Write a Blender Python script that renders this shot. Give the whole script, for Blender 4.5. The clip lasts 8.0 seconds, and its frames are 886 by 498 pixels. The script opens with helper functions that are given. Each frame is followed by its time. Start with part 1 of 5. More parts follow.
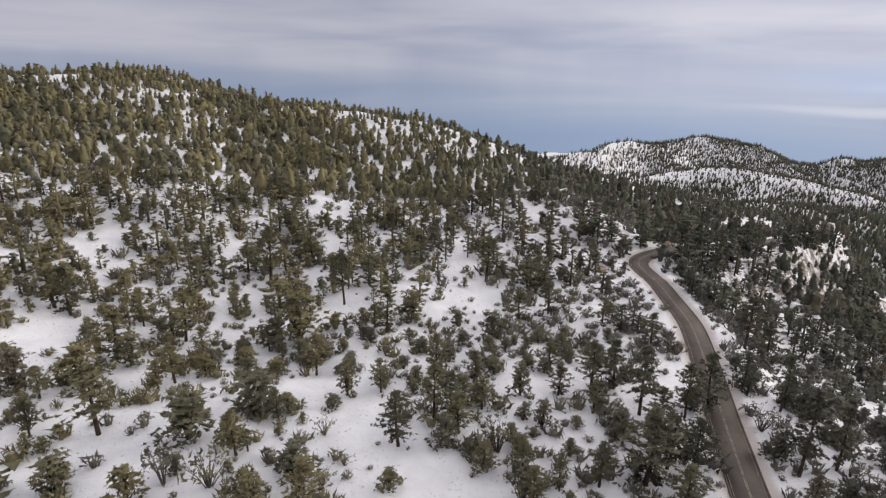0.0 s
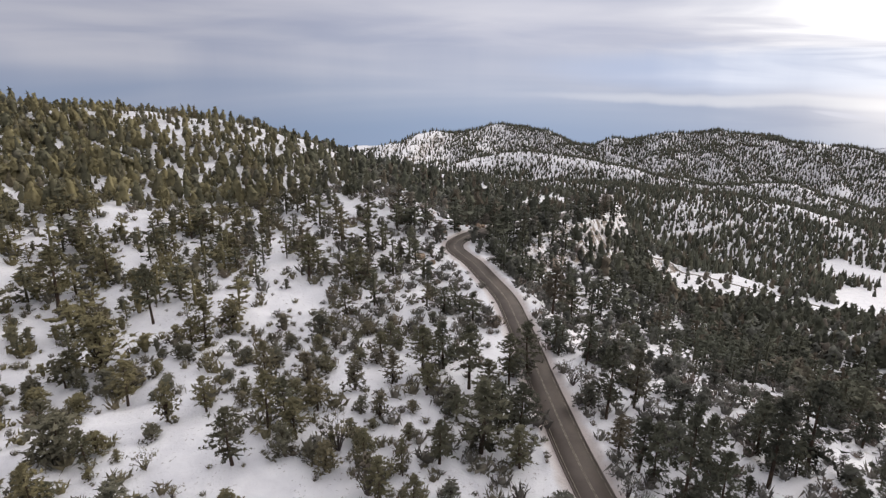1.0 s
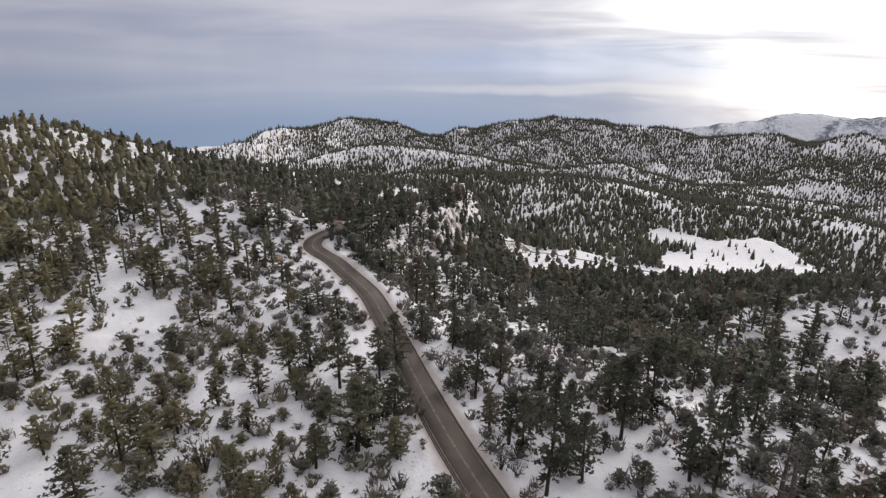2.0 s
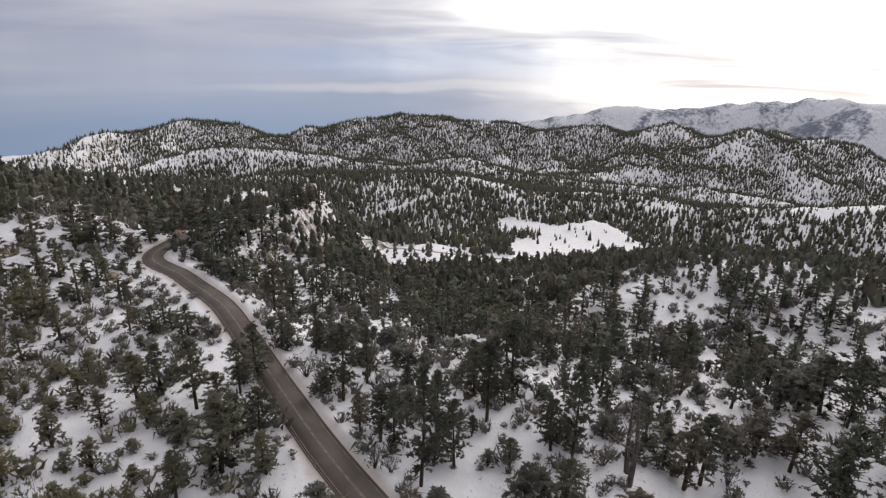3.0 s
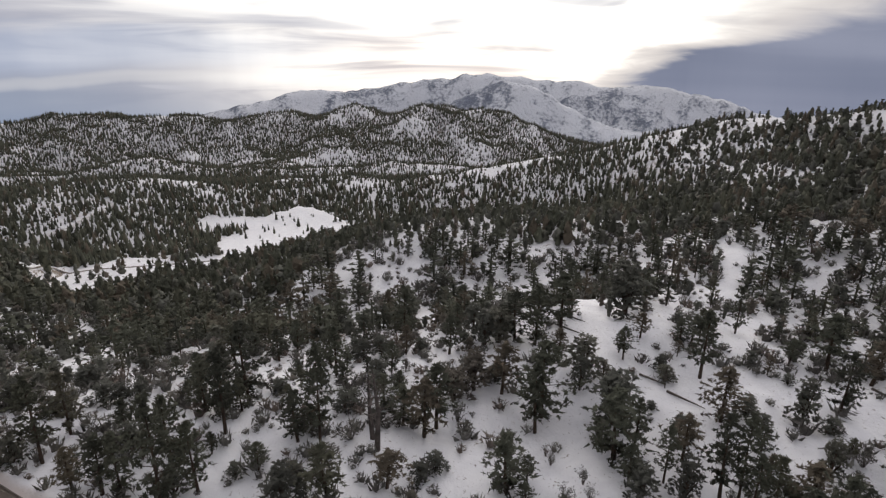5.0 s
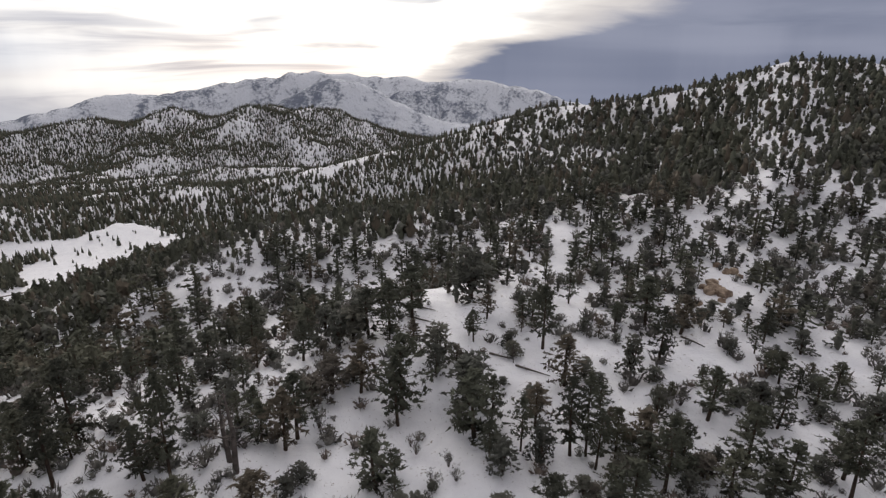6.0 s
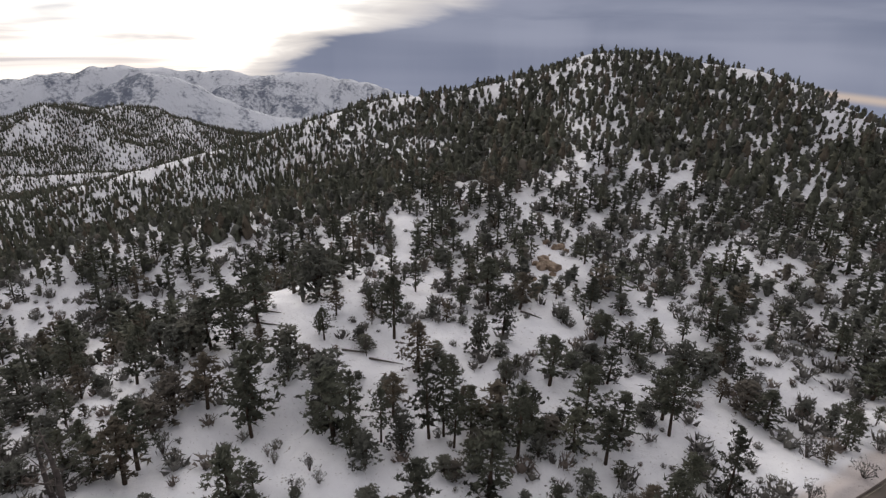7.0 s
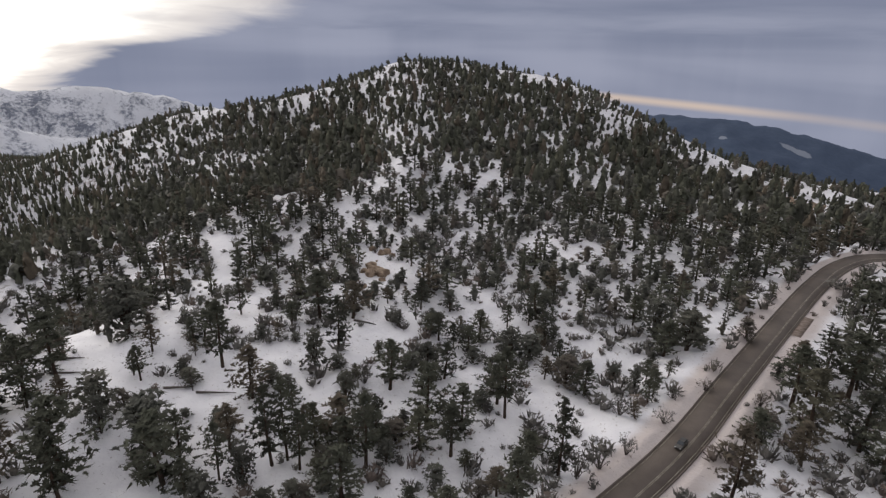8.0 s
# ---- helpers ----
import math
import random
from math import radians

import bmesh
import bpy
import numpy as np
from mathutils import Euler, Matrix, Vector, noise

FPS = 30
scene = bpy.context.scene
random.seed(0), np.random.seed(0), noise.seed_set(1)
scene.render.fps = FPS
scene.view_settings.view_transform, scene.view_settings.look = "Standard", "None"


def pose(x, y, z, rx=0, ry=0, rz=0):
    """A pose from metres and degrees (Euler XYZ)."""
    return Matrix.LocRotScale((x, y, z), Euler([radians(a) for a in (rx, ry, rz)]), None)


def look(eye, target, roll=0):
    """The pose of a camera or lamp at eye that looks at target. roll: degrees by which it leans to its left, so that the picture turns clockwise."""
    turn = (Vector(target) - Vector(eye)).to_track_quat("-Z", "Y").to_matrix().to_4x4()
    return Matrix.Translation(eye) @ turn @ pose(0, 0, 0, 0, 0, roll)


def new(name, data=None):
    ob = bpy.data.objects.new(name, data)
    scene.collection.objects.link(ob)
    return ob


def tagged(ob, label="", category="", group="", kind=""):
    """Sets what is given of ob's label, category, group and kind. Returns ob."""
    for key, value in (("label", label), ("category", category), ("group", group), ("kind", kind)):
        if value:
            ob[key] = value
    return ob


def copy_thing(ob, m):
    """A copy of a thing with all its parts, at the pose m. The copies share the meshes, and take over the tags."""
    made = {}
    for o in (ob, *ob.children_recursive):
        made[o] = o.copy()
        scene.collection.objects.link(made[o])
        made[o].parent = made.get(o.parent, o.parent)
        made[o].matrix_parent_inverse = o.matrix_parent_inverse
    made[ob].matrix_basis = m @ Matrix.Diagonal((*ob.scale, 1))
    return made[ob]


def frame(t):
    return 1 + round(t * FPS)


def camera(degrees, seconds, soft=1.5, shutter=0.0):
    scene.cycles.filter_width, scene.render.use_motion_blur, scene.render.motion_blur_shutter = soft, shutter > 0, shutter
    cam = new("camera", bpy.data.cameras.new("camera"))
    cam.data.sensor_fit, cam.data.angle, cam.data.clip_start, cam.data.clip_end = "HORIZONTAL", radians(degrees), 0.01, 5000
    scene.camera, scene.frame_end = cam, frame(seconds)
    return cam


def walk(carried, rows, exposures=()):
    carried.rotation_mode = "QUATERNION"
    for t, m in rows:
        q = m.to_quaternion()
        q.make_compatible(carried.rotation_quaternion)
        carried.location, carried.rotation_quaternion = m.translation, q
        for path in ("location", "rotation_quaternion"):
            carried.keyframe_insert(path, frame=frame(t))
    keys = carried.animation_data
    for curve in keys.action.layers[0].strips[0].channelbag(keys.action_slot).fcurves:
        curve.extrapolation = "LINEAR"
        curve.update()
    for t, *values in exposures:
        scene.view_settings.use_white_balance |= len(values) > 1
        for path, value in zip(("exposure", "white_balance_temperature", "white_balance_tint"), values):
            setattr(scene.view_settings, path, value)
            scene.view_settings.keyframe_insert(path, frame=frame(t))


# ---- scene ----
FOV = 73.0
cam = camera(FOV, 8.0, soft=1.35)
EYE = (0.0, 0.0, 75.0)


def view(yaw, pitch, roll):
    """A camera pose at the drone's hover point, from its heading, tilt and lean."""
    return pose(*EYE, 90 + pitch, 0, yaw) @ pose(0, 0, 0, 0, 0, roll)


PATH = [(0, view(0.00, -18.26, 0.85)), (0.5, view(-9.67, -18.37, 0.77)), (1, view(-17.95, -18.60, 0.74)),
        (1.5, view(-24.95, -18.86, 0.38)), (3, view(-46.42, -19.07, 0.89)), (3.5, view(-53.12, -19.31, 0.66)),
        (4, view(-60.05, -19.78, 0.70)), (4.5, view(-67.44, -19.89, 0.49)), (6, view(-90.76, -20.35, -0.06)),
        (6.5, view(-98.67, -20.35, -0.11)), (7, view(-106.61, -20.92, 0.71)), (7.5, view(-115.31, -19.84, 0.25)),
        (8, view(-124.16, -19.91, 0.98))]
walk(cam, PATH, exposures=[(0.0, 0.42), (0.5, 0.46), (1.0, 0.42), (1.5, 0.34), (3.0, 0.20), (4.0, 0.06), (5.0, -0.03), (6.0, -0.05), (7.5, 0.0), (8.0, 0.04)])


# ---- small tools for node trees ----
def node(nt, kind, **values):
    n = nt.nodes.new(kind)
    for key, value in values.items():
        if key.startswith("in_"):
            k = key[3:]
            n.inputs[int(k) if k.isdigit() else k.replace("_", " ")].default_value = value
    return n


def calc(nt, op, a, b=None, c=None, clamp=False):
    n = nt.nodes.new("ShaderNodeMath")
    n.operation, n.use_clamp = op, clamp
    for i, v in enumerate((a, b, c)):
        if v is None:
            continue
        if isinstance(v, (int, float)):
            n.inputs[i].default_value = v
        else:
            nt.links.new(v, n.inputs[i])
    return n.outputs[0]


def step(nt, value, lo, hi, to_lo=0.0, to_hi=1.0):
    n = nt.nodes.new("ShaderNodeMapRange")
    n.interpolation_type = "SMOOTHSTEP"
    nt.links.new(value, n.inputs[0])
    for i, v in enumerate((lo, hi, to_lo, to_hi)):
        n.inputs[i + 1].default_value = v
    return n.outputs[0]


def blend(nt, fac, a, b, mode="MIX"):
    n = nt.nodes.new("ShaderNodeMix")
    n.data_type, n.blend_type = "RGBA", mode
    for socket, v in ((n.inputs[0], fac), (n.inputs[6], a), (n.inputs[7], b)):
        if isinstance(v, (int, float)):
            socket.default_value = v
        elif isinstance(v, tuple):
            socket.default_value = (*v, 1.0)
        else:
            nt.links.new(v, socket)
    return n.outputs[2]


def noise_of(nt, vector, scale, detail=4.0, rough=0.55, distort=0.0):
    n = nt.nodes.new("ShaderNodeTexNoise")
    n.inputs["Scale"].default_value, n.inputs["Detail"].default_value = scale, detail
    n.inputs["Roughness"].default_value, n.inputs["Distortion"].default_value = rough, distort
    if vector is not None:
        nt.links.new(vector, n.inputs["Vector"])
    return n.outputs["Fac"]


def combine(nt, x, y, z):
    n = nt.nodes.new("ShaderNodeCombineXYZ")
    for i, v in enumerate((x, y, z)):
        if isinstance(v, (int, float)):
            n.inputs[i].default_value = v
        else:
            nt.links.new(v, n.inputs[i])
    return n.outputs[0]


# ---- world: high overcast with a bright break round the low sun, a dark bank beside it ----
SUN_AZ, SUN_EL = 80.0, 12.0


def build_world():
    world = bpy.data.worlds.new("winter_sky")
    scene.world = world
    world.use_nodes = True
    nt = world.node_tree
    nt.nodes.clear()
    coord = nt.nodes.new("ShaderNodeTexCoord")
    sep = nt.nodes.new("ShaderNodeSeparateXYZ")
    nt.links.new(coord.outputs["Generated"], sep.inputs[0])
    x, y, z = sep.outputs
    el = calc(nt, "ADD", calc(nt, "MULTIPLY", calc(nt, "ARCSINE", z), 57.2958), 5.0)
    az = calc(nt, "MULTIPLY", calc(nt, "ARCTAN2", x, y), 57.2958)
    sky = nt.nodes.new("ShaderNodeTexSky")
    sky.sky_type, sky.sun_disc = "NISHITA", False
    sky.sun_elevation, sky.sun_rotation = radians(SUN_EL), radians(SUN_AZ)
    clear = blend(nt, 1.0, sky.outputs[0], (0.10, 0.10, 0.10), "MULTIPLY")
    # cloud sheets, flattened by perspective
    lift = calc(nt, "ADD", calc(nt, "MAXIMUM", z, 0.0), 0.10)
    flat = combine(nt, calc(nt, "DIVIDE", x, lift), calc(nt, "DIVIDE", y, lift), 0.0)
    broad = noise_of(nt, flat, 0.55, 5, 0.5, 0.4)
    streak = noise_of(nt, combine(nt, calc(nt, "MULTIPLY", az, 0.018), calc(nt, "MULTIPLY", el, 0.20), 3.7), 1.0, 3, 0.45, 0.5)
    sheet = calc(nt, "ADD", calc(nt, "MULTIPLY", broad, 0.35), calc(nt, "MULTIPLY", streak, 0.65))
    grey = blend(nt, step(nt, sheet, 0.30, 0.70), (0.31, 0.335, 0.44), (0.52, 0.52, 0.58))
    # the sheets thin out low over the desert: blue haze
    low = step(nt, calc(nt, "ADD", el, calc(nt, "MULTIPLY", streak, 9.0)), 2.0, 11.5, 1.0, 0.0)
    haze = blend(nt, 0.2, (0.28, 0.365, 0.53), clear)
    base = blend(nt, low, grey, haze)
    # a blue gap between the sheets with a bright strip of cloud under it
    ax = calc(nt, "DIVIDE", calc(nt, "SUBTRACT", az, 46.0), 20.0)
    gap = calc(nt, "DIVIDE", calc(nt, "SUBTRACT", calc(nt, "ADD", el, calc(nt, "MULTIPLY", broad, 2.0)), 4.6), 1.9)
    gap = calc(nt, "ADD", calc(nt, "MULTIPLY", ax, ax), calc(nt, "MULTIPLY", gap, gap))
    base = blend(nt, step(nt, gap, 0.1, 1.4, 0.7, 0.0), base, (0.34, 0.405, 0.56))
    pale = calc(nt, "DIVIDE", calc(nt, "SUBTRACT", calc(nt, "ADD", el, calc(nt, "MULTIPLY", broad, 1.6)), 1.95), 0.55)
    pale = calc(nt, "ADD", calc(nt, "MULTIPLY", ax, ax), calc(nt, "MULTIPLY", pale, pale))
    base = blend(nt, step(nt, pale, 0.0, 1.3, 0.38, 0.0), base, (0.70, 0.69, 0.70))
    # dark bank beside the bright break
    edge = calc(nt, "ADD", step(nt, el, 0.6, 2.8, 88.6, 92.0), step(nt, el, 3.3, 4.5, 0.0, 5.5))
    edge = calc(nt, "ADD", edge, calc(nt, "MULTIPLY", calc(nt, "MAXIMUM", calc(nt, "SUBTRACT", el, 4.2), 0.0), 1.2))
    tatter = noise_of(nt, combine(nt, calc(nt, "MULTIPLY", az, 0.16), calc(nt, "MULTIPLY", el, 0.75), 1.3), 1.0, 5, 0.55, 0.5)
    inside = calc(nt, "ADD", calc(nt, "SUBTRACT", az, edge), calc(nt, "MULTIPLY", calc(nt, "SUBTRACT", tatter, 0.5), 7.0))
    inside = calc(nt, "DIVIDE", inside, step(nt, el, 2.6, 6.5, 3.0, 8.5))
    bank = step(nt, inside, -0.6, 1.4)
    # glow round the hidden sun
    dx = calc(nt, "DIVIDE", calc(nt, "SUBTRACT", az, SUN_AZ + 5.0), 31.0)
    dy = calc(nt, "DIVIDE", calc(nt, "SUBTRACT", el, SUN_EL), 14.5)
    far = calc(nt, "SQRT", calc(nt, "ADD", calc(nt, "MULTIPLY", dx, dx), calc(nt, "MULTIPLY", dy, dy)))
    far = calc(nt, "ADD", far, calc(nt, "MULTIPLY", calc(nt, "SUBTRACT", sheet, 0.5), -1.1))
    glow = step(nt, far, 0.20, 1.72, 1.0, 0.0)
    wisp = noise_of(nt, combine(nt, calc(nt, "MULTIPLY", az, 0.05), calc(nt, "MULTIPLY", el, 0.55), 8.1), 1.0, 4, 0.5, 0.8)
    shine = blend(nt, step(nt, wisp, 0.28, 0.56), (0.70, 0.69, 0.72), (1.75, 1.68, 1.55))
    lit = blend(nt, glow, base, shine)
    dim = blend(nt, step(nt, sheet, 0.35, 0.65), (0.188, 0.212, 0.298), (0.31, 0.33, 0.425))
    # a thin warm streak of evening sky low in the south
    sag = calc(nt, "ADD", calc(nt, "MULTIPLY", calc(nt, "SUBTRACT", az, 141.0), 0.05), 0.3)
    strip = calc(nt, "ADD", calc(nt, "ADD", el, sag), calc(nt, "MULTIPLY", calc(nt, "SUBTRACT", streak, 0.5), 0.9))
    strip = step(nt, calc(nt, "ABSOLUTE", strip), 0.0, 0.55, 0.85, 0.0)
    strip = calc(nt, "MULTIPLY", strip, calc(nt, "MULTIPLY", step(nt, az, 133.0, 139.0), step(nt, az, 146.0, 158.0, 1.0, 0.35)))
    dim = blend(nt, strip, dim, (0.62, 0.50, 0.42))
    # thin dark shreds of cloud in front of the bright part
    for mid, high, half, thick in ((62.5, 5.55, 7.5, 0.55), (51.0, 0.35, 2.3, 0.22), (86.5, 7.4, 5.0, 0.5)):
        sx = calc(nt, "DIVIDE", calc(nt, "SUBTRACT", az, mid), half)
        sy = calc(nt, "ADD", calc(nt, "SUBTRACT", el, high), calc(nt, "MULTIPLY", sx, thick * 0.9))
        sy = calc(nt, "DIVIDE", calc(nt, "ADD", sy, calc(nt, "MULTIPLY", calc(nt, "SUBTRACT", wisp, 0.5), 1.6 * thick)), thick)
        q = calc(nt, "ADD", calc(nt, "MULTIPLY", sx, sx), calc(nt, "MULTIPLY", sy, sy))
        lit = blend(nt, step(nt, q, 0.1, 1.2, 0.62, 0.0), lit, (0.58, 0.58, 0.64))
    rim = calc(nt, "MULTIPLY", calc(nt, "MULTIPLY", bank, calc(nt, "SUBTRACT", 1.0, bank)), 2.2)
    seen = blend(nt, rim, blend(nt, bank, lit, dim), (0.74, 0.67, 0.62))
    # overhead the sheet is thinner and lets more daylight through
    top = step(nt, el, 22.0, 50.0)
    final = blend(nt, top, seen, (0.84, 0.82, 0.85))
    final = blend(nt, step(nt, az, 30.0, -12.0, 0.0, 0.25), final, (0.0, 0.0, 0.02))
    bg = nt.nodes.new("ShaderNodeBackground")
    nt.links.new(final, bg.inputs[0])
    bg.inputs[1].default_value = 1.0
    out = nt.nodes.new("ShaderNodeOutputWorld")
    nt.links.new(bg.outputs[0], out.inputs[0])


build_world()
sun_data = bpy.data.lights.new("sun", "SUN")
sun_data.energy, sun_data.angle, sun_data.color = 1.5, radians(38), (1.0, 0.93, 0.84)
sun = new("sun", sun_data)
_a, _e = radians(SUN_AZ), radians(17.0)
sun.matrix_world = look((math.sin(_a) * math.cos(_e) * 900, math.cos(_a) * math.cos(_e) * 900, math.sin(_e) * 900), (0, 0, 0))


# ---- materials ----
def material(name, rough=0.9, metal=0.0, spec=0.3):
    m = bpy.data.materials.new(name)
    m.use_nodes = True
    nt = m.node_tree
    b = nt.nodes["Principled BSDF"]
    b.inputs["Roughness"].default_value, b.inputs["Metallic"].default_value = rough, metal
    b.inputs["Specular IOR Level"].default_value = spec
    return m, nt, b


def where(nt):
    return nt.nodes.new("ShaderNodeNewGeometry").outputs["Position"]


def bump(nt, b, height, strength, distance):
    n = nt.nodes.new("ShaderNodeBump")
    n.inputs["Strength"].default_value, n.inputs["Distance"].default_value = strength, distance
    nt.links.new(height, n.inputs["Height"])
    nt.links.new(n.outputs[0], b.inputs["Normal"])


def mat_ground():
    """Snow with bare soil, litter and rock where it has blown or melted off."""
    m, nt, b = material("snowy_ground", 0.75, spec=0.2)
    p = where(nt)
    geo = nt.nodes.new("ShaderNodeNewGeometry")
    up = nt.nodes.new("ShaderNodeSeparateXYZ")
    nt.links.new(geo.outputs["True Normal"], up.inputs[0])
    big = noise_of(nt, p, 0.018, 4, 0.6)
    mid = noise_of(nt, p, 0.16, 5, 0.62, 0.5)
    fine = noise_of(nt, p, 1.7, 4, 0.6)
    bare = calc(nt, "ADD", calc(nt, "MULTIPLY", mid, 0.62), calc(nt, "MULTIPLY", fine, 0.38))
    bare = calc(nt, "ADD", bare, calc(nt, "MULTIPLY", calc(nt, "SUBTRACT", big, 0.5), 0.30))
    bare = calc(nt, "ADD", bare, step(nt, up.outputs[2], 0.90, 0.60, 0.0, 0.16))
    bare = step(nt, bare, 0.63, 0.70)
    # twigs, stones and tracks in the snow
    litter = step(nt, noise_of(nt, p, 1.1, 5, 0.7, 0.6), 0.60, 0.68)
    litter = calc(nt, "MULTIPLY", litter, step(nt, noise_of(nt, p, 0.09, 3, 0.5), 0.36, 0.58, 0.10, 0.85))
    bare = calc(nt, "MAXIMUM", bare, litter)
    cut = nt.nodes.new("ShaderNodeAttribute")
    cut.attribute_name = "cut_bank"
    raw = step(nt, calc(nt, "ADD", cut.outputs["Fac"], calc(nt, "MULTIPLY", calc(nt, "SUBTRACT", mid, 0.5), 2.2)), 0.45, 0.70)
    soil = blend(nt, step(nt, fine, 0.35, 0.65), (0.10, 0.075, 0.055), (0.22, 0.17, 0.13))
    snow = blend(nt, step(nt, mid, 0.3, 0.7), (0.72, 0.71, 0.735), (0.82, 0.81, 0.825))
    near = nt.nodes.new("ShaderNodeAttribute")
    near.attribute_name = "verge"
    grit = step(nt, calc(nt, "ADD", calc(nt, "MULTIPLY", near.outputs["Fac"], 0.75), calc(nt, "MULTIPLY", mid, 0.6)), 0.55, 1.05, 0.0, 0.8)
    snow = blend(nt, grit, snow, (0.46, 0.39, 0.355))
    soil = blend(nt, raw, soil, (0.23, 0.15, 0.12))
    nt.links.new(blend(nt, calc(nt, "MAXIMUM", bare, raw), snow, soil), b.inputs["Base Color"])
    bump(nt, b, calc(nt, "ADD", mid, calc(nt, "MULTIPLY", fine, 0.35)), 0.6, 0.6)
    return m


def mat_foliage(name, dark, green, olive, brown):
    """Needles: each tree has its own hue, its tufts are dark and light; in the west a sunlit olive is put into the
    colour.
    """
    m, nt, b = material(name, 0.85, spec=0.12)
    geo = nt.nodes.new("ShaderNodeNewGeometry")
    info = nt.nodes.new("ShaderNodeObjectInfo")
    own = nt.nodes.new("ShaderNodeAttribute")
    own.attribute_name = "tone"
    tone = calc(nt, "FRACT", calc(nt, "ADD", own.outputs["Fac"], info.outputs["Random"]))
    at = nt.nodes.new("ShaderNodeSeparateXYZ")
    nt.links.new(geo.outputs["Position"], at.inputs[0])
    hue = blend(nt, step(nt, tone, 0.08, 0.45), dark, green)
    hue = blend(nt, step(nt, tone, 0.60, 0.80, 0.0, 0.36), hue, olive)
    hue = blend(nt, step(nt, tone, 0.82, 0.90, 0.0, 0.70), hue, brown)
    # warm sun on the western plants, mixed into their colour as a lighter olive
    west_sun = calc(nt, "MULTIPLY", calc(nt, "MULTIPLY", step(nt, at.outputs[0], 95.0, -45.0), step(nt, at.outputs[1], 10.0, 90.0)), step(nt, calc(nt, "FRACT", calc(nt, "MULTIPLY", tone, 7.3)), 0.25, 0.65, 0.28, 0.90))
    hue = blend(nt, west_sun, hue, (0.192, 0.166, 0.088))
    speck = noise_of(nt, geo.outputs["Position"], 1.4, 3, 0.65)
    light = calc(nt, "ADD", calc(nt, "MULTIPLY", geo.outputs["Random Per Island"], 0.55), calc(nt, "MULTIPLY", speck, 0.9))
    nt.links.new(blend(nt, 1.0, hue, step(nt, light, 0.2, 1.2, 0.74, 1.46), "MULTIPLY"), b.inputs["Base Color"])
    # a crown shades as one soft mass, not blade by blade
    puff = nt.nodes.new("ShaderNodeAttribute")
    puff.attribute_name = "puff"
    turn = nt.nodes.new("ShaderNodeVectorTransform")
    turn.vector_type, turn.convert_from, turn.convert_to = "NORMAL", "OBJECT", "WORLD"
    nt.links.new(puff.outputs["Vector"], turn.inputs[0])
    soft = nt.nodes.new("ShaderNodeMix")
    soft.data_type = "VECTOR"
    soft.inputs[0].default_value = 0.55
    nt.links.new(geo.outputs["Normal"], soft.inputs[4])
    nt.links.new(turn.outputs[0], soft.inputs[5])
    unit = nt.nodes.new("ShaderNodeVectorMath")
    unit.operation = "NORMALIZE"
    nt.links.new(soft.outputs[1], unit.inputs[0])
    nt.links.new(unit.outputs[0], b.inputs["Normal"])
    return m


def mat_bark(name, dark, light):
    m, nt, b = material(name, 0.9, spec=0.15)
    co = nt.nodes.new("ShaderNodeTexCoord").outputs["Object"]
    n = noise_of(nt, co, 6.0, 5, 0.65)
    nt.links.new(blend(nt, step(nt, n, 0.35, 0.65), dark, light), b.inputs["Base Color"])
    bump(nt, b, n, 0.6, 0.03)
    return m


def mat_asphalt():
    m, nt, b = material("asphalt", 0.7, spec=0.4)
    p = where(nt)
    wear = noise_of(nt, p, 0.12, 4, 0.6, 0.3)
    grit = noise_of(nt, p, 7.0, 3, 0.7)
    tone = calc(nt, "ADD", calc(nt, "MULTIPLY", wear, 0.7), calc(nt, "MULTIPLY", grit, 0.3))
    nt.links.new(blend(nt, step(nt, tone, 0.32, 0.68), (0.078, 0.062, 0.051), (0.128, 0.103, 0.086)), b.inputs["Base Color"])
    bump(nt, b, grit, 0.3, 0.01)
    return m


def mat_plain(name, dark, light, scale, rough=0.85, metal=0.0, spec=0.3):
    m, nt, b = material(name, rough, metal, spec)
    n = noise_of(nt, where(nt), scale, 5, 0.6)
    nt.links.new(blend(nt, step(nt, n, 0.35, 0.65), dark, light), b.inputs["Base Color"])
    bump(nt, b, n, 0.4, 0.05)
    return m


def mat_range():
    """The high range: snowfields ribbed with rock and timber that run down the slopes, with haze and ridge shade put
    into the colours.
    """
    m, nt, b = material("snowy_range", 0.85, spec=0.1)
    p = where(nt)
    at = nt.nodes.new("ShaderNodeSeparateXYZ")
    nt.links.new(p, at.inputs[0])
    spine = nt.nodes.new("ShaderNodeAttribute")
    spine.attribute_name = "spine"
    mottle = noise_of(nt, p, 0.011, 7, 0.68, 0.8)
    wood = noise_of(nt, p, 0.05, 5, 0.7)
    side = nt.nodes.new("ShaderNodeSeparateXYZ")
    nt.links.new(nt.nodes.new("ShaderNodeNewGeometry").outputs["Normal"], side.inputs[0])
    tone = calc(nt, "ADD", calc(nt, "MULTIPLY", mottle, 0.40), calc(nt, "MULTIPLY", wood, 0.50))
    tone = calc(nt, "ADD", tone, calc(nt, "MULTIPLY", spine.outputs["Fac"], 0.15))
    # ridge shading put into the colour: slopes that face north go darker
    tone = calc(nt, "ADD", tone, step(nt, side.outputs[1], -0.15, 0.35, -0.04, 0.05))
    # the blue in the snow and the rock colour stands for distance haze
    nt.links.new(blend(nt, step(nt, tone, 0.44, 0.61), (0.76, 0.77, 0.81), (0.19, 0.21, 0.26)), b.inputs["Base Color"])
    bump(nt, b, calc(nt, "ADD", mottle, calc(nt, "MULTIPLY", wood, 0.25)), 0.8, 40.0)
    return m


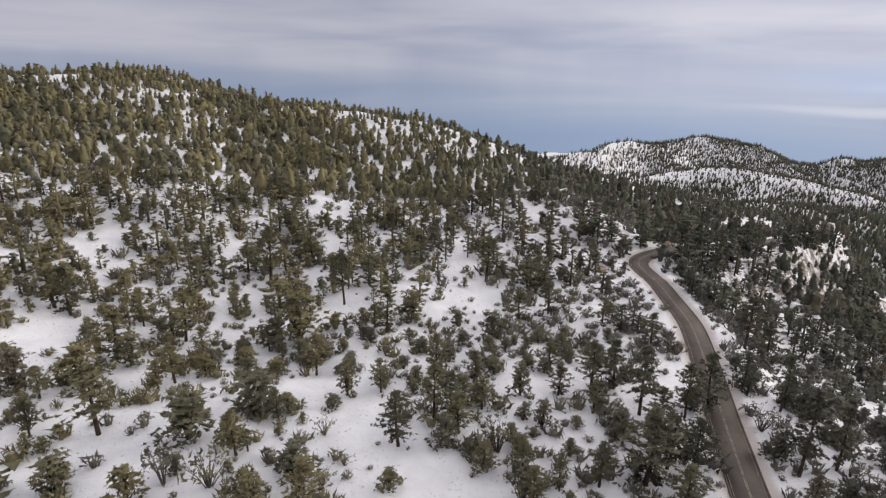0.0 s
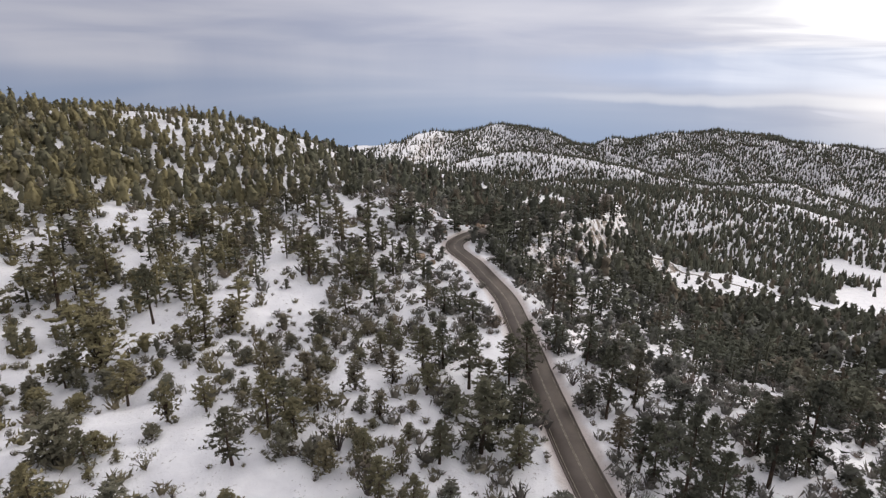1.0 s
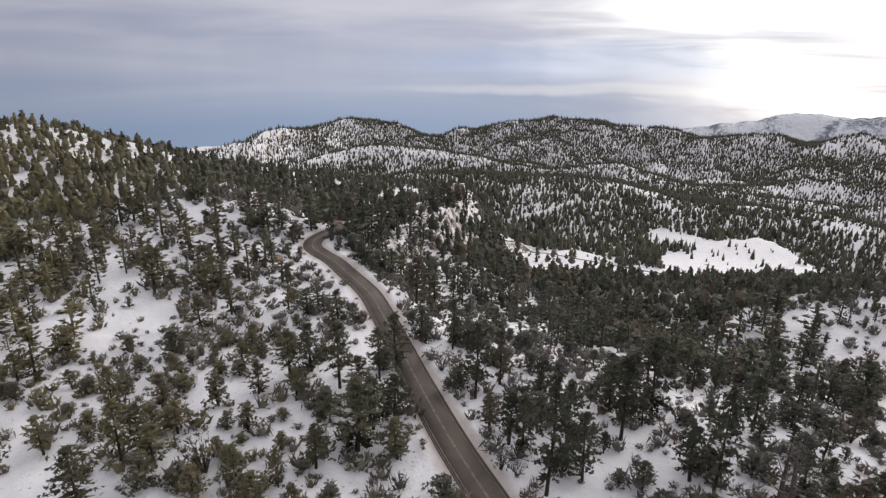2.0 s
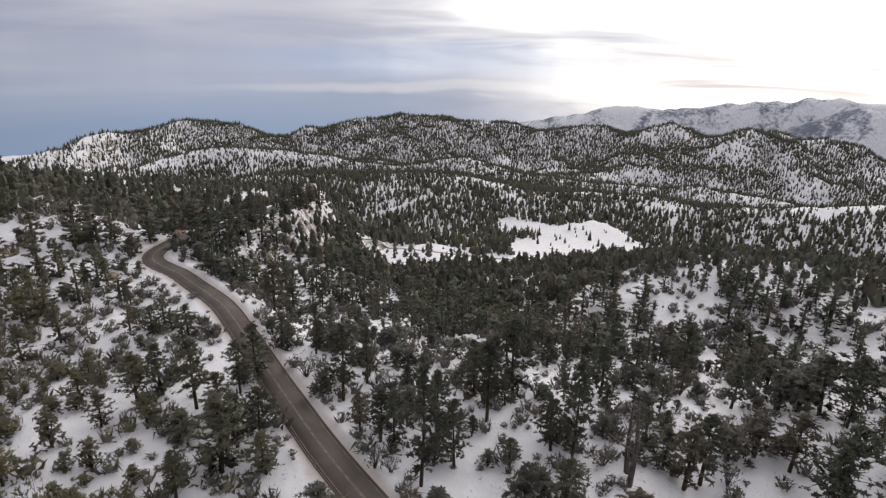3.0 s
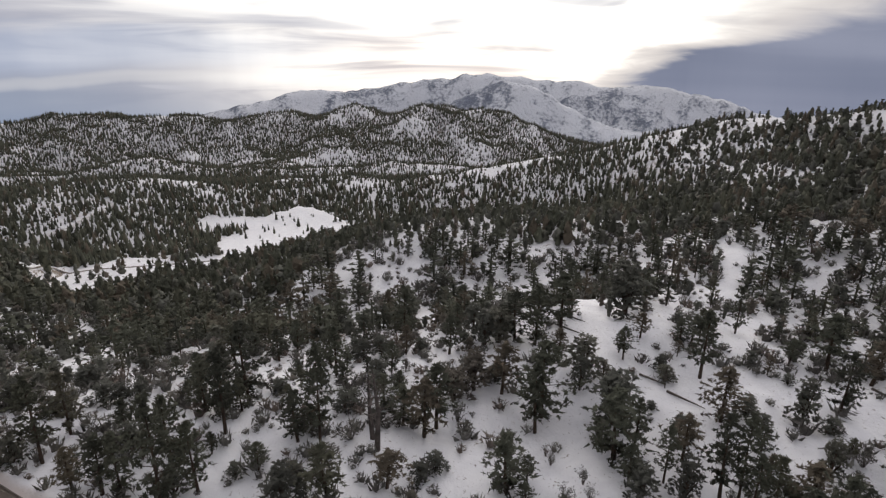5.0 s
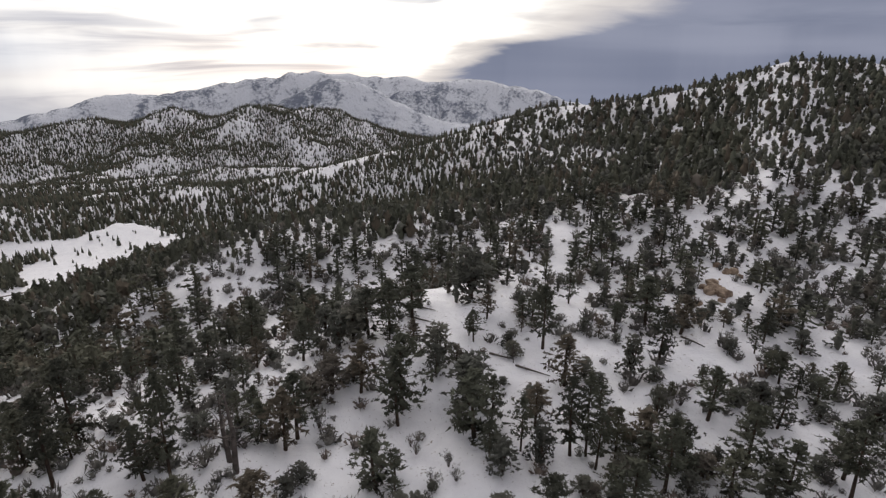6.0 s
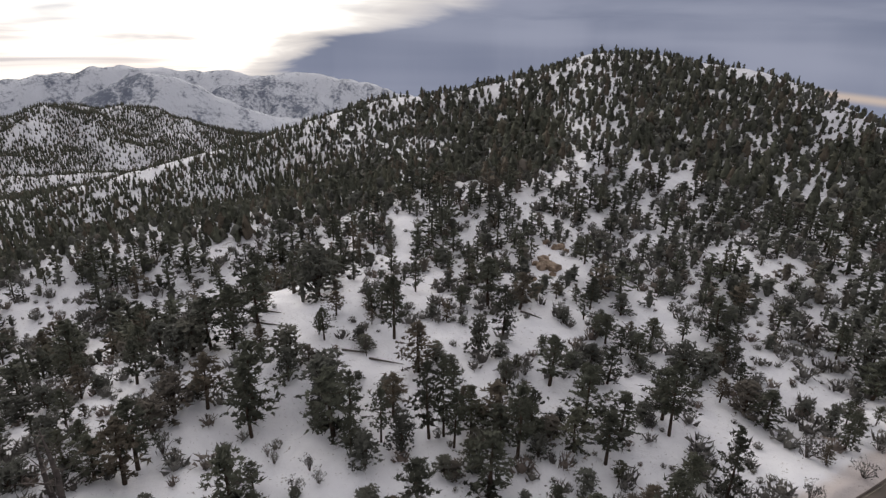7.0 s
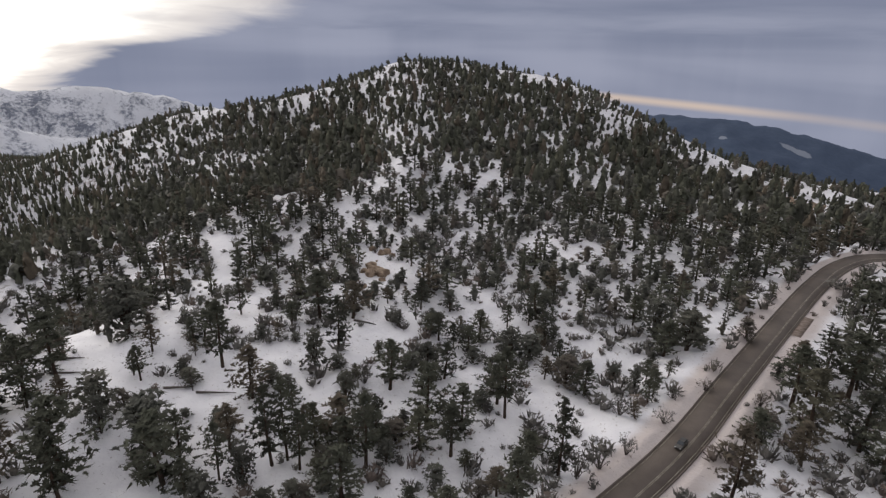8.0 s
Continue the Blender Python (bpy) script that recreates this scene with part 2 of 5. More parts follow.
FIELDS = [(1590, -3345, 85, 34), (1862, -3095, 24, 18)]


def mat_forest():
    """Far lowland forest with a few open fields, its colours tinted blue in place of haze."""
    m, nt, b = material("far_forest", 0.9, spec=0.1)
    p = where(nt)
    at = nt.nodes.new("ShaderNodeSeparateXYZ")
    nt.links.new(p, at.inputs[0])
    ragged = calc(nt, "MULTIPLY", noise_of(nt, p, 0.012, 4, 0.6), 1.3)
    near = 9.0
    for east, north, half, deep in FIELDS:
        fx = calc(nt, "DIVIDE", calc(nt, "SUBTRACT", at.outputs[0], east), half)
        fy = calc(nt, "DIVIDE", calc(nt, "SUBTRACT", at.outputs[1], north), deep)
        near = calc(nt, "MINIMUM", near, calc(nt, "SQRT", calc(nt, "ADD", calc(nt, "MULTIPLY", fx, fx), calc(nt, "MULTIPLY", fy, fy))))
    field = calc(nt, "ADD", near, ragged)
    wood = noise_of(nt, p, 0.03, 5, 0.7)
    # haze put into the colour: wood and fields alike run to blue
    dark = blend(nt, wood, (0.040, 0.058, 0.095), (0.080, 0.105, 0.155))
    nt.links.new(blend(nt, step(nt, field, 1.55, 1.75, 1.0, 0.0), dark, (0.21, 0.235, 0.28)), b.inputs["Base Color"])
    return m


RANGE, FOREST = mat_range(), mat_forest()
GROUND = mat_ground()
NEEDLES = mat_foliage("pine_needles", (0.060, 0.061, 0.047), (0.087, 0.090, 0.066), (0.118, 0.108, 0.072), (0.120, 0.094, 0.072))
JUNIPER = mat_foliage("juniper_sprays", (0.080, 0.079, 0.067), (0.117, 0.117, 0.098), (0.138, 0.126, 0.092), (0.134, 0.112, 0.094))
BRUSH = mat_foliage("brush_leaves", (0.120, 0.110, 0.100), (0.165, 0.158, 0.142), (0.175, 0.150, 0.118), (0.175, 0.135, 0.115))
BARK = mat_bark("pine_bark", (0.035, 0.026, 0.021), (0.10, 0.068, 0.048))
DEADWOOD = mat_bark("dead_wood", (0.065, 0.055, 0.050), (0.16, 0.135, 0.12))
ASPHALT = mat_asphalt()
PAINT = mat_plain("road_paint", (0.16, 0.14, 0.11), (0.34, 0.31, 0.25), 0.8)
SHOULDER = mat_plain("shoulder_gravel", (0.13, 0.10, 0.08), (0.24, 0.19, 0.16), 0.9)
ROCK = mat_plain("tan_rock", (0.15, 0.105, 0.075), (0.36, 0.275, 0.20), 0.6)


# ---- the lie of the land ----
def hashed(ix, iy, seed):
    h = (ix.astype(np.int64) * 374761393 + iy.astype(np.int64) * 668265263 + seed * 974711) & 0x7FFFFFFF
    h = ((h ^ (h >> 13)) * 1274126177) & 0x7FFFFFFF
    return ((h ^ (h >> 16)) & 0xFFFF) / 65535.0


def value_noise(x, y, size, seed):
    u, v = x / size, y / size
    iu, iv = np.floor(u), np.floor(v)
    fu, fv = u - iu, v - iv
    fu, fv = fu * fu * fu * (fu * (fu * 6 - 15) + 10), fv * fv * fv * (fv * (fv * 6 - 15) + 10)
    a, b = hashed(iu, iv, seed), hashed(iu + 1, iv, seed)
    c, d = hashed(iu, iv + 1, seed), hashed(iu + 1, iv + 1, seed)
    return (a + (b - a) * fu) * (1 - fv) + (c + (d - c) * fu) * fv - 0.5


def fractal(x, y, size, seed, octaves=3):
    total = 0.0
    for k in range(octaves):
        c, s = math.cos(0.7 * k), math.sin(0.7 * k)
        total = total + value_noise(x * c - y * s, x * s + y * c, size / 2**k, seed + k) / 2**k
    return total


def billow(x, y, size, seed, octaves=4):
    """Round hollows between sharp ridges, and how near the closest ridge is (one on it)."""
    total, spine = 0.0, 0.0
    for k in range(octaves):
        c, s = math.cos(0.7 * k), math.sin(0.7 * k)
        n = value_noise(x * c - y * s, x * s + y * c, size / 2**k, seed + k)
        total = total + np.abs(n) / 1.7**k
        if k < 3:
            spine = np.maximum(spine, np.exp(-((n / (0.05 + 0.03 * k)) ** 2)) * (1 - 0.2 * k))
    return total, spine


def ramp(v, lo, hi):
    t = np.clip((v - lo) / (hi - lo), 0, 1)
    return t * t * (3 - 2 * t)


def along(points, x, y):
    """Distance to a polyline with heights, the height of its nearest spot, and how far along that is."""
    best = np.full(x.shape, 1e9)
    high, run, gone = np.zeros(x.shape), np.zeros(x.shape), 0.0
    for (ax, ay, az), (bx, by, bz) in zip(points, points[1:]):
        dx, dy = bx - ax, by - ay
        long = math.hypot(dx, dy)
        t = np.clip(((x - ax) * dx + (y - ay) * dy) / long**2, 0, 1)
        d = np.hypot(x - ax - t * dx, y - ay - t * dy)
        near = d < best
        best = np.where(near, d, best)
        high, run = np.where(near, az + t * (bz - az), high), np.where(near, gone + t * long, run)
        gone += long
    return best, high, run


def bearing(rows):
    """Crest spots from (degrees east of north, metres away, height)."""
    return [(math.sin(radians(a)) * d, math.cos(radians(a)) * d, h) for a, d, h in rows]


def curve_through(points, per=8):
    """A smooth line through a few spots."""
    pts = [Vector(p) for p in points]
    pts = [pts[0] * 2 - pts[1], *pts, pts[-1] * 2 - pts[-2]]
    out = []
    for a, b, c, d in zip(pts, pts[1:], pts[2:], pts[3:]):
        for k in range(per):
            t = k / per
            out.append(tuple(0.5 * (2 * b + (c - a) * t + (2 * a - 5 * b + 4 * c - d) * t * t + (3 * b - a - 3 * c + d) * t**3)))
    return out + [tuple(pts[-2])]


ROAD = curve_through([(285, 430, -42), (240, 365, -31), (188, 308, -18), (146, 270, -9), (118, 245, -3), (98, 231, 0.5), (84, 223.5, 1),
                      (76, 217, 0.8), (73, 210, 0.5), (73.5, 202, 0.2), (74.5, 193, 0), (74, 180, 0), (73, 161, 0), (69.5, 144, 0), (64.5, 124, 0),
                      (59.5, 104, 0), (53, 74, 0), (46, 25, 0), (44, -25, 0), (50, -72, 0), (54, -95, 0), (61, -122, 0), (70.5, -160, 0),
                      (79.5, -198, 0), (84, -228, 0), (80, -249, 0), (60, -278, -1), (12, -312, -5), (-75, -338, -10)])
HALF_ROAD = 3.25

def ridge(points, slope, soft, x, y):
    """A spur: a crest line with falling sides."""
    d, high, _ = along(points, x, y)
    return high - slope * (np.sqrt(d * d + soft * soft) - soft)


def crest(rows):
    """A long crest that bends round the valley, as smooth tables over the bearing: how far off, and how high."""
    a, d, h = np.array(rows, float).T
    grid = np.arange(-180, 180.5, 0.5)
    over = np.maximum(a[0] - grid, 0) + np.maximum(grid - a[-1], 0)
    kernel = np.exp(-0.5 * (np.arange(-6, 7) / 2.2) ** 2)
    smooth = lambda v: np.convolve(np.pad(v, 6, mode="edge"), kernel / kernel.sum(), mode="valid")
    return grid, smooth(np.interp(grid, a, d)), smooth(np.interp(grid, a, h) - 2.5 * over)


def ribs_of(table, x, y, size, seed):
    """The lie of the spurs that run down from a crest: nought along each spur."""
    grid, off, _ = table
    a = np.degrees(np.arctan2(x, y))
    rc = np.interp(a, grid, off)
    d = np.hypot(x, y) - rc
    return fractal(np.radians(a) * rc + 0.3 * d, d * 0.28, size, seed, 3)


def hill(table, front, back, soft, x, y, gully=0.0, size=100.0, seed=0, ribs=False):
    """The hill under such a crest: its valley side and its far side, cut by gullies, which with ribs run straight down."""
    grid, off, high = table
    a = np.degrees(np.arctan2(x, y))
    rc = np.interp(a, grid, off)
    d = np.hypot(x, y) - rc
    fall = np.where(d < 0, front, back) * (np.sqrt(d * d + soft * soft) - soft)
    cut = ribs_of(table, x, y, size, seed) if ribs else billow(x, y, size, seed)[0] if size > 300 else fractal(x, y, size, seed, 3)
    return np.interp(a, grid, high) - fall - gully * np.abs(cut) * ramp(np.abs(d), 0, size * 0.8)


RIDGE_WEST = crest([(-100, 600, 75), (-70, 560, 76), (-48, 530, 66), (-35.5, 520, 55), (-26.4, 540, 58), (-22.6, 530, 54),
                      (-18.6, 520, 40), (-14.8, 505, 34), (-11.8, 490, 30), (-5.9, 470, 25), (-1.6, 455, 21), (3.4, 440, 9),
                      (8.1, 425, 2), (11, 415, -2), (14.5, 405, -1), (19.2, 390, -6), (24.1, 380, -12), (31, 380, -17), (34, 380, -26), (37, 380, -43), (40, 380, -64), (44, 380, -92)])
SPUR_WEST = [(-75, 475, 18), (0, 362, 10), (44, 281, 8), (60, 235, 5)]
RIDGE_FAR = crest([(2, 1688, -250), (10, 1500, -169), (13, 1500, -150), (17, 1500, -124), (20, 1500, -112), (23.6, 1500, -110),
                     (26.9, 1500, -121), (31, 1500, -140), (34.7, 1500, -129), (38, 1500, -108), (41.5, 1500, -102), (48, 1500, -115),
                     (56, 1500, -119), (62, 1500, -115), (69, 1500, -110), (74, 1500, -100), (77.5, 1500, -102), (83.5, 1500, -138),
                     (87.5, 1500, -171), (92, 1562, -225)])
RIDGE_FRONT = crest([(28, 580, -47), (32, 580, -50), (36, 580, -54), (39, 580, -53), (43, 580, -47), (46, 580, -49), (50, 580, -55),
                       (53, 580, -61), (57, 580, -70), (62, 580, -71), (66, 580, -67), (76, 585, -60), (82, 590, -62)])
RIDGE_MIDDLE = crest([(24, 850, -66), (28.5, 850, -59), (31, 850, -63), (33.6, 850, -76), (36.3, 850, -86), (39, 850, -94), (41.4, 850, -100),
                        (45, 850, -90), (48, 850, -81), (50.5, 850, -84), (54, 850, -92), (57.2, 850, -100), (60.3, 850, -114),
                        (63.3, 850, -109), (66.2, 850, -104), (70, 850, -100), (76, 850, -104), (82, 850, -122)])
RIDGE_EAST = crest([(80, 570, -53), (84, 560, -41), (89, 560, -29), (94, 560, -15), (97, 560, -6), (99.7, 560, 3),
                      (103, 560, 7), (106, 560, 11), (110, 560, 16), (112.4, 560, 26), (116.7, 570, 42), (120.5, 580, 55.5),
                      (123.5, 580, 49), (126.5, 580, 48), (131, 570, 42), (134.5, 560, 35), (137.5, 545, 30), (140, 530, 23),
                      (144, 510, 9), (146.7, 490, -2), (150, 470, -11), (154, 450, -13), (157.4, 430, -12), (160, 410, -15),
                      (163, 400, -24), (172, 420, -40)])
SPUR_EAST = bearing([(48, 335, -67), (52, 338, -63), (56, 338, -59), (60, 338, -53), (63, 336, -46), (66, 328, -35), (70, 321, -29),
                     (74, 320, -25), (79, 321, -23), (84, 323, -23), (90, 327, -19), (96, 332, -16), (101, 340, -16)])
RANGE_SNOW = crest([(50, 4500, -565), (56, 4500, -470), (58, 4500, -446), (62.4, 4500, -350), (66, 4500, -382), (70, 4500, -342),
                      (73, 4500, -295), (75.4, 4500, -303), (77.6, 4500, -232), (81, 4500, -271), (84.5, 4500, -303), (87.2, 4500, -287),
                      (90, 4500, -342), (92, 4500, -319), (94.3, 4500, -319), (96, 4500, -335), (99.2, 4500, -382), (101, 4500, -422),
                      (107, 4500, -545)])
RANGE_DOME = crest([(70, 3600, -520), (74, 3600, -410), (76.6, 3600, -325), (78.9, 3600, -249), (81, 3600, -208), (82.6, 3600, -211),
                      (85.3, 3600, -311), (87, 3600, -375), (89.4, 3600, -443), (94, 3600, -520)])
RANGE_DARK = crest([(136, 4000, -415), (144, 4000, -388), (148, 4000, -381), (152, 4000, -409), (155, 4000, -445), (158, 4000, -494),
                      (160.6, 4000, -544), (168, 4000, -645)])


def reach(r, a):
    """How much further off the valley beyond the first crests lies than the plan's own distances."""
    return 1 + 0.5 * ramp(a, 7, 26) * (1 - ramp(a, 84, 110)) * ramp(r, 300, 440) * (1 - ramp(r, 1650, 3350))


def on_plan(x, y):
    """A place in the world drawn in to the plan: its plan place and the reach there."""
    x, y = np.asarray(x, float), np.asarray(y, float)
    far, a = np.hypot(x, y), np.degrees(np.arctan2(x, y))
    lo, hi = far / 1.5, far.copy()
    for _ in range(24):
        mid = 0.5 * (lo + hi)
        over = mid * reach(mid, a) > far
        lo, hi = np.where(over, lo, mid), np.where(over, mid, hi)
    k = np.maximum(far, 1e-9) / np.maximum(0.5 * (lo + hi), 1e-9)
    return x / k, y / k, k


def land(x, y):
    """Height of the ground with the road bed and a ploughed bank of snow beside it."""
    x, y = np.asarray(x, float), np.asarray(y, float)
    px, py, k = on_plan(x, y)
    z = EYE[2] + (plan_height(px, py) - EYE[2]) * k
    d, high, run = along(ROAD, x, y)
    pocket = ramp(run, 676, 681) * (1 - ramp(run, 704, 709))
    z = high + (z - high) * ramp(d, 5.4 + 4.0 * pocket, 25) - 0.18 * (d < 4.6)
    return z + 0.6 * (1 - pocket) * np.exp(-((d - 5.7) / 1.0) ** 2) * (0.7 + fractal(x, y, 6, 77, 2))


def plan_height(x, y):
    """Height of the bare ground on the plan."""
    r = np.hypot(x, y)
    u = 0.85 * x + 0.53 * y
    base = -66.0 * ramp(u, 108, 318) - 22.0 * ramp(y, 238, 525) - 118 * ramp(r, 600, 830) - 560 * ramp(r, 900, 2700) - 220 * ramp(r, 2700, 4900)
    base = base - 42.0 * ramp(-y, 212, 525)
    a = np.degrees(np.arctan2(x, y))
    base = base + 58.0 * ramp(u, 108, 318) * ramp(a, 90, 104) * (1 - ramp(r, 560, 640))
    base = base - 18.0 * ramp(a, 67, 73) * (1 - ramp(a, 90, 97)) * ramp(r, 385, 425)
    parts = [base,
             hill(RIDGE_WEST, 0.17, 0.34, 15, x, y, 9, 90, 11),
             ridge(SPUR_WEST, np.where(x > 60, 0.22 + 0.26 * ramp(x, 60, 120), 0.22), 18, x, y),
             hill(RIDGE_FAR, 0.19, 0.34, 25, x, y, 80, 170, 21, True),
             hill(RIDGE_FRONT, 0.20, 0.42, 20, x, y, 14, 100, 31),
             hill(RIDGE_MIDDLE, 0.30, 0.40, 20, x, y, 22, 110, 35),
             hill(RIDGE_EAST, 0.16, 0.34, 15, x, y, 9, 90, 41),
             ridge(SPUR_EAST, 0.15 + 0.45 * ramp(r, 325, 350) * ramp(a, 62, 70), 36, x, y),
             ridge(bearing([(36, 538, -47), (40, 531, -45), (44, 538, -49)]), 0.22, 25, x, y),
             hill(RANGE_SNOW, 0.26, 0.3, 40, x, y, 520, 560, 51) + 34,
             hill(RANGE_DOME, 0.22, 0.4, 60, x, y, 380, 480, 53) + 18,
             hill(RANGE_DARK, 0.11, 0.2, 90, x, y, 70, 700, 61)]
    k = 8.0
    top = np.max(parts, axis=0)
    z = top + k * np.log(sum(np.exp(np.clip((p - top) / k, -40, 0)) for p in parts)) - k * 0.25
    rough = 1 + ramp(r, 600, 1500) * 2
    z = z + fractal(x, y, 85, 3, 4) * 8 * rough + fractal(x, y, 9, 9, 2) * 0.8
    # the meadow floor is level
    return z + (-61.0 - z) * meadow_mask(x, y)


def meadow_mask(x, y):
    """One where the open meadow and the small glade lie."""
    out = 0.0
    for a, d, along_r, across, turn in MEADOWS:
        cx, cy = math.sin(radians(a)) * d, math.cos(radians(a)) * d
        c, s = math.cos(radians(turn)), math.sin(radians(turn))
        px, py = (x - cx) * c - (y - cy) * s, (x - cx) * s + (y - cy) * c
        q = np.hypot(px / across, py / along_r) + fractal(x, y, 40, 91, 3) * 0.75
        out = np.maximum(out, ramp(q, 1.15, 0.95))
    return out


MEADOWS = [(59, 434, 56, 46, 59), (43.5, 376, 22, 31, 30), (52, 372, 8, 26, 52)]


# raw reddish earth above the road
CUT_BANKS = [(98, 284, 16, 22), (78, 262, 9, 14)]


def build_ground():
    rings = np.concatenate([np.linspace(0, 70, 13), 70 * (4950 / 70) ** (np.arange(1, 271) / 270)])
    ang = np.radians(np.concatenate([np.arange(-46, 172, 0.36), np.arange(172, 314, 2.0)]))
    n = len(ang)
    x, y = rings[1:, None] * np.sin(ang), rings[1:, None] * np.cos(ang)
    z = land(x, y)
    verts = np.concatenate([[[0, 0, float(land(np.zeros(1), np.zeros(1))[0])]], np.stack([x, y, z], -1).reshape(-1, 3)])
    m = len(rings) - 1
    i = np.arange(n)
    j = (i + 1) % n
    tris = np.stack([np.zeros(n, int), 1 + j, 1 + i], 1)
    k = np.arange(m - 1)[:, None] * n + 1
    quads = np.stack([k + i, k + j, k + n + j, k + n + i], -1).reshape(-1, 4)
    mid = (k + i).ravel()
    px, py, _ = on_plan(verts[mid, 0], verts[mid, 1])
    pr, pa = np.hypot(px, py), np.degrees(np.arctan2(px, py)) % 360
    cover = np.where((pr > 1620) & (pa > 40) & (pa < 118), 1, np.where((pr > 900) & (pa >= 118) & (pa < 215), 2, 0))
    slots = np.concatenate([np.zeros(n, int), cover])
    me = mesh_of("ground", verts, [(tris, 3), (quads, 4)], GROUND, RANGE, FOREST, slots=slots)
    me.polygons.foreach_set("use_smooth", np.ones(len(me.polygons), bool))
    d, _, _ = along(ROAD, verts[:, 0], verts[:, 1])
    west = (verts[:, 1] < -30) & (verts[:, 0] < 90)
    verge = 1 - ramp(d, np.where(west, 6.0, 3.4), np.where(west, 13.0, 8.5))
    me.attributes.new("verge", "FLOAT", "POINT").data.foreach_set("value", verge.astype(np.float32))
    bank = np.max([1 - ramp(np.hypot((verts[:, 0] - cx) / wide, (verts[:, 1] - cy) / long), 0.4, 1.1) for cx, cy, wide, long in CUT_BANKS], axis=0)
    vx, vy, _ = on_plan(verts[:, 0], verts[:, 1])
    spine = billow(vx, vy, 560, 51)[1]
    me.attributes.new("spine", "FLOAT", "POINT").data.foreach_set("value", spine.astype(np.float32))
    me.attributes.new("cut_bank", "FLOAT", "POINT").data.foreach_set("value", (0.62 * bank).astype(np.float32))
    return tagged(new("ground", me), "snow-covered mountain ground with bare brown soil patches", "ground", kind="structure")


def mesh_of(name, verts, blocks, *materials, slots=None):
    """A mesh from arrays: corners, and blocks of faces with one number of corners each."""
    me = bpy.data.meshes.new(name)
    verts = np.asarray(verts, np.float32)
    loops = np.concatenate([np.asarray(f, np.int32).ravel() for f, _ in blocks])
    sizes = np.concatenate([np.full(len(f), k, np.int32) for f, k in blocks])
    me.vertices.add(len(verts))
    me.vertices.foreach_set("co", verts.ravel())
    me.loops.add(len(loops))
    me.loops.foreach_set("vertex_index", loops)
    me.polygons.add(len(sizes))
    me.polygons.foreach_set("loop_start", np.concatenate([[0], np.cumsum(sizes)[:-1]]).astype(np.int32))
    for mat in materials:
        me.materials.append(mat)
    if slots is not None:
        me.polygons.foreach_set("material_index", np.asarray(slots, np.int32))
    me.update(calc_edges=True)
    me.validate()
    return me


ground = build_ground()


# ---- the road ----
def strip(name, left, right, lift, mat, parent=None, from_m=0.0, to_m=1e9, drop=0.3, every=2.0, drift=0.0):
    """A slab along the road between two offsets from its middle (positive is east). drift: how far it moves east in the south."""
    pts = [Vector(p) for p in ROAD]
    run, spots = 0.0, []
    for a, b in zip(pts, pts[1:]):
        long = (b - a).length
        steps = max(1, int(long / every))
        for s in range(steps):
            here = run + long * s / steps
            if from_m <= here <= to_m:
                way = (b - a).normalized()
                spots.append((a.lerp(b, s / steps), Vector((way.y, -way.x, 0))))
        run += long
    verts = []
    for spot, side in spots:
        for off, dz in ((left, -drop), (left, 0), ((left + right) / 2, 0.05 if right - left > 4 else 0), (right, 0), (right, -drop)):
            off = off + drift * float(ramp(-spot.y, 10, 70))
            verts.append(spot - side * off + Vector((0, 0, lift + dz)))
    n = np.arange(len(spots) - 1)[:, None] * 5
    quads = np.concatenate([n + np.array([k, k + 5, k + 6, k + 1]) for k in range(4)])
    ob = new(name, mesh_of(name, [tuple(v) for v in verts], [(quads, 4)], mat))
    ob.parent = parent
    return ob


road = tagged(strip("road", -HALF_ROAD, HALF_ROAD, 0.06, ASPHALT), "worn grey-brown asphalt two-lane mountain road cleared of snow", "road", kind="structure")
for lane in (-1, 1):
    strip("edge_line", lane * 2.85 - 0.06, lane * 2.85 + 0.06, 0.094, PAINT, road, drop=0.01)
    strip("centre_line", lane * 0.13 - 0.06, lane * 0.13 + 0.06, 0.114, PAINT, road, drop=0.01, drift=-1.0)
    tagged(strip("road_kerb", lane * 3.40 - 0.14, lane * 3.40 + 0.14, 0.14, ASPHALT, drop=0.4), "low dark asphalt kerb along the road edge", "kerb",
           kind="structure")


def part(name, bm, mat, parent=None, label=""):
    """One mesh object from a bmesh."""
    me = bpy.data.meshes.new(name)
    bm.to_mesh(me)
    bm.free()
    me.materials.append(mat)
    ob = new(name, me)
    ob.parent = parent
    if label:
        ob["label"] = label
    return ob


tagged(strip("turnout", -6.0, -3.54, 0.05, SHOULDER, from_m=684, to_m=701), "bare brown gravel turnout beside the road", "turnout", kind="structure")


# outcrops of rock: east, north, spread, how many, largest half width
OUTCROPS = [(158, -352, 14, 16, 3.8), (144, -336, 8, 8, 2.6), (168, -86, 7, 11, 3.0), (177, -95, 5, 7, 2.4), (160, -78, 8, 8, 2.0), (84, 238, 11, 9, 2.2), (129, 24, 6, 6, 2.0), (58, 200, 6, 6, 2.0)]


def rocky(x, y):
    """One where rock leaves no room for trees."""
    out = np.zeros(np.shape(x))
    for ox, oy, wide, _, most in OUTCROPS[:4]:
        # open downhill, towards the road
        px, py = ox * (1 - 4.0 / math.hypot(ox, oy)), oy * (1 - 4.0 / math.hypot(ox, oy))
        out = np.maximum(out, np.hypot(x - px, y - py) < wide * 0.75 + most * 0.6)
    return out


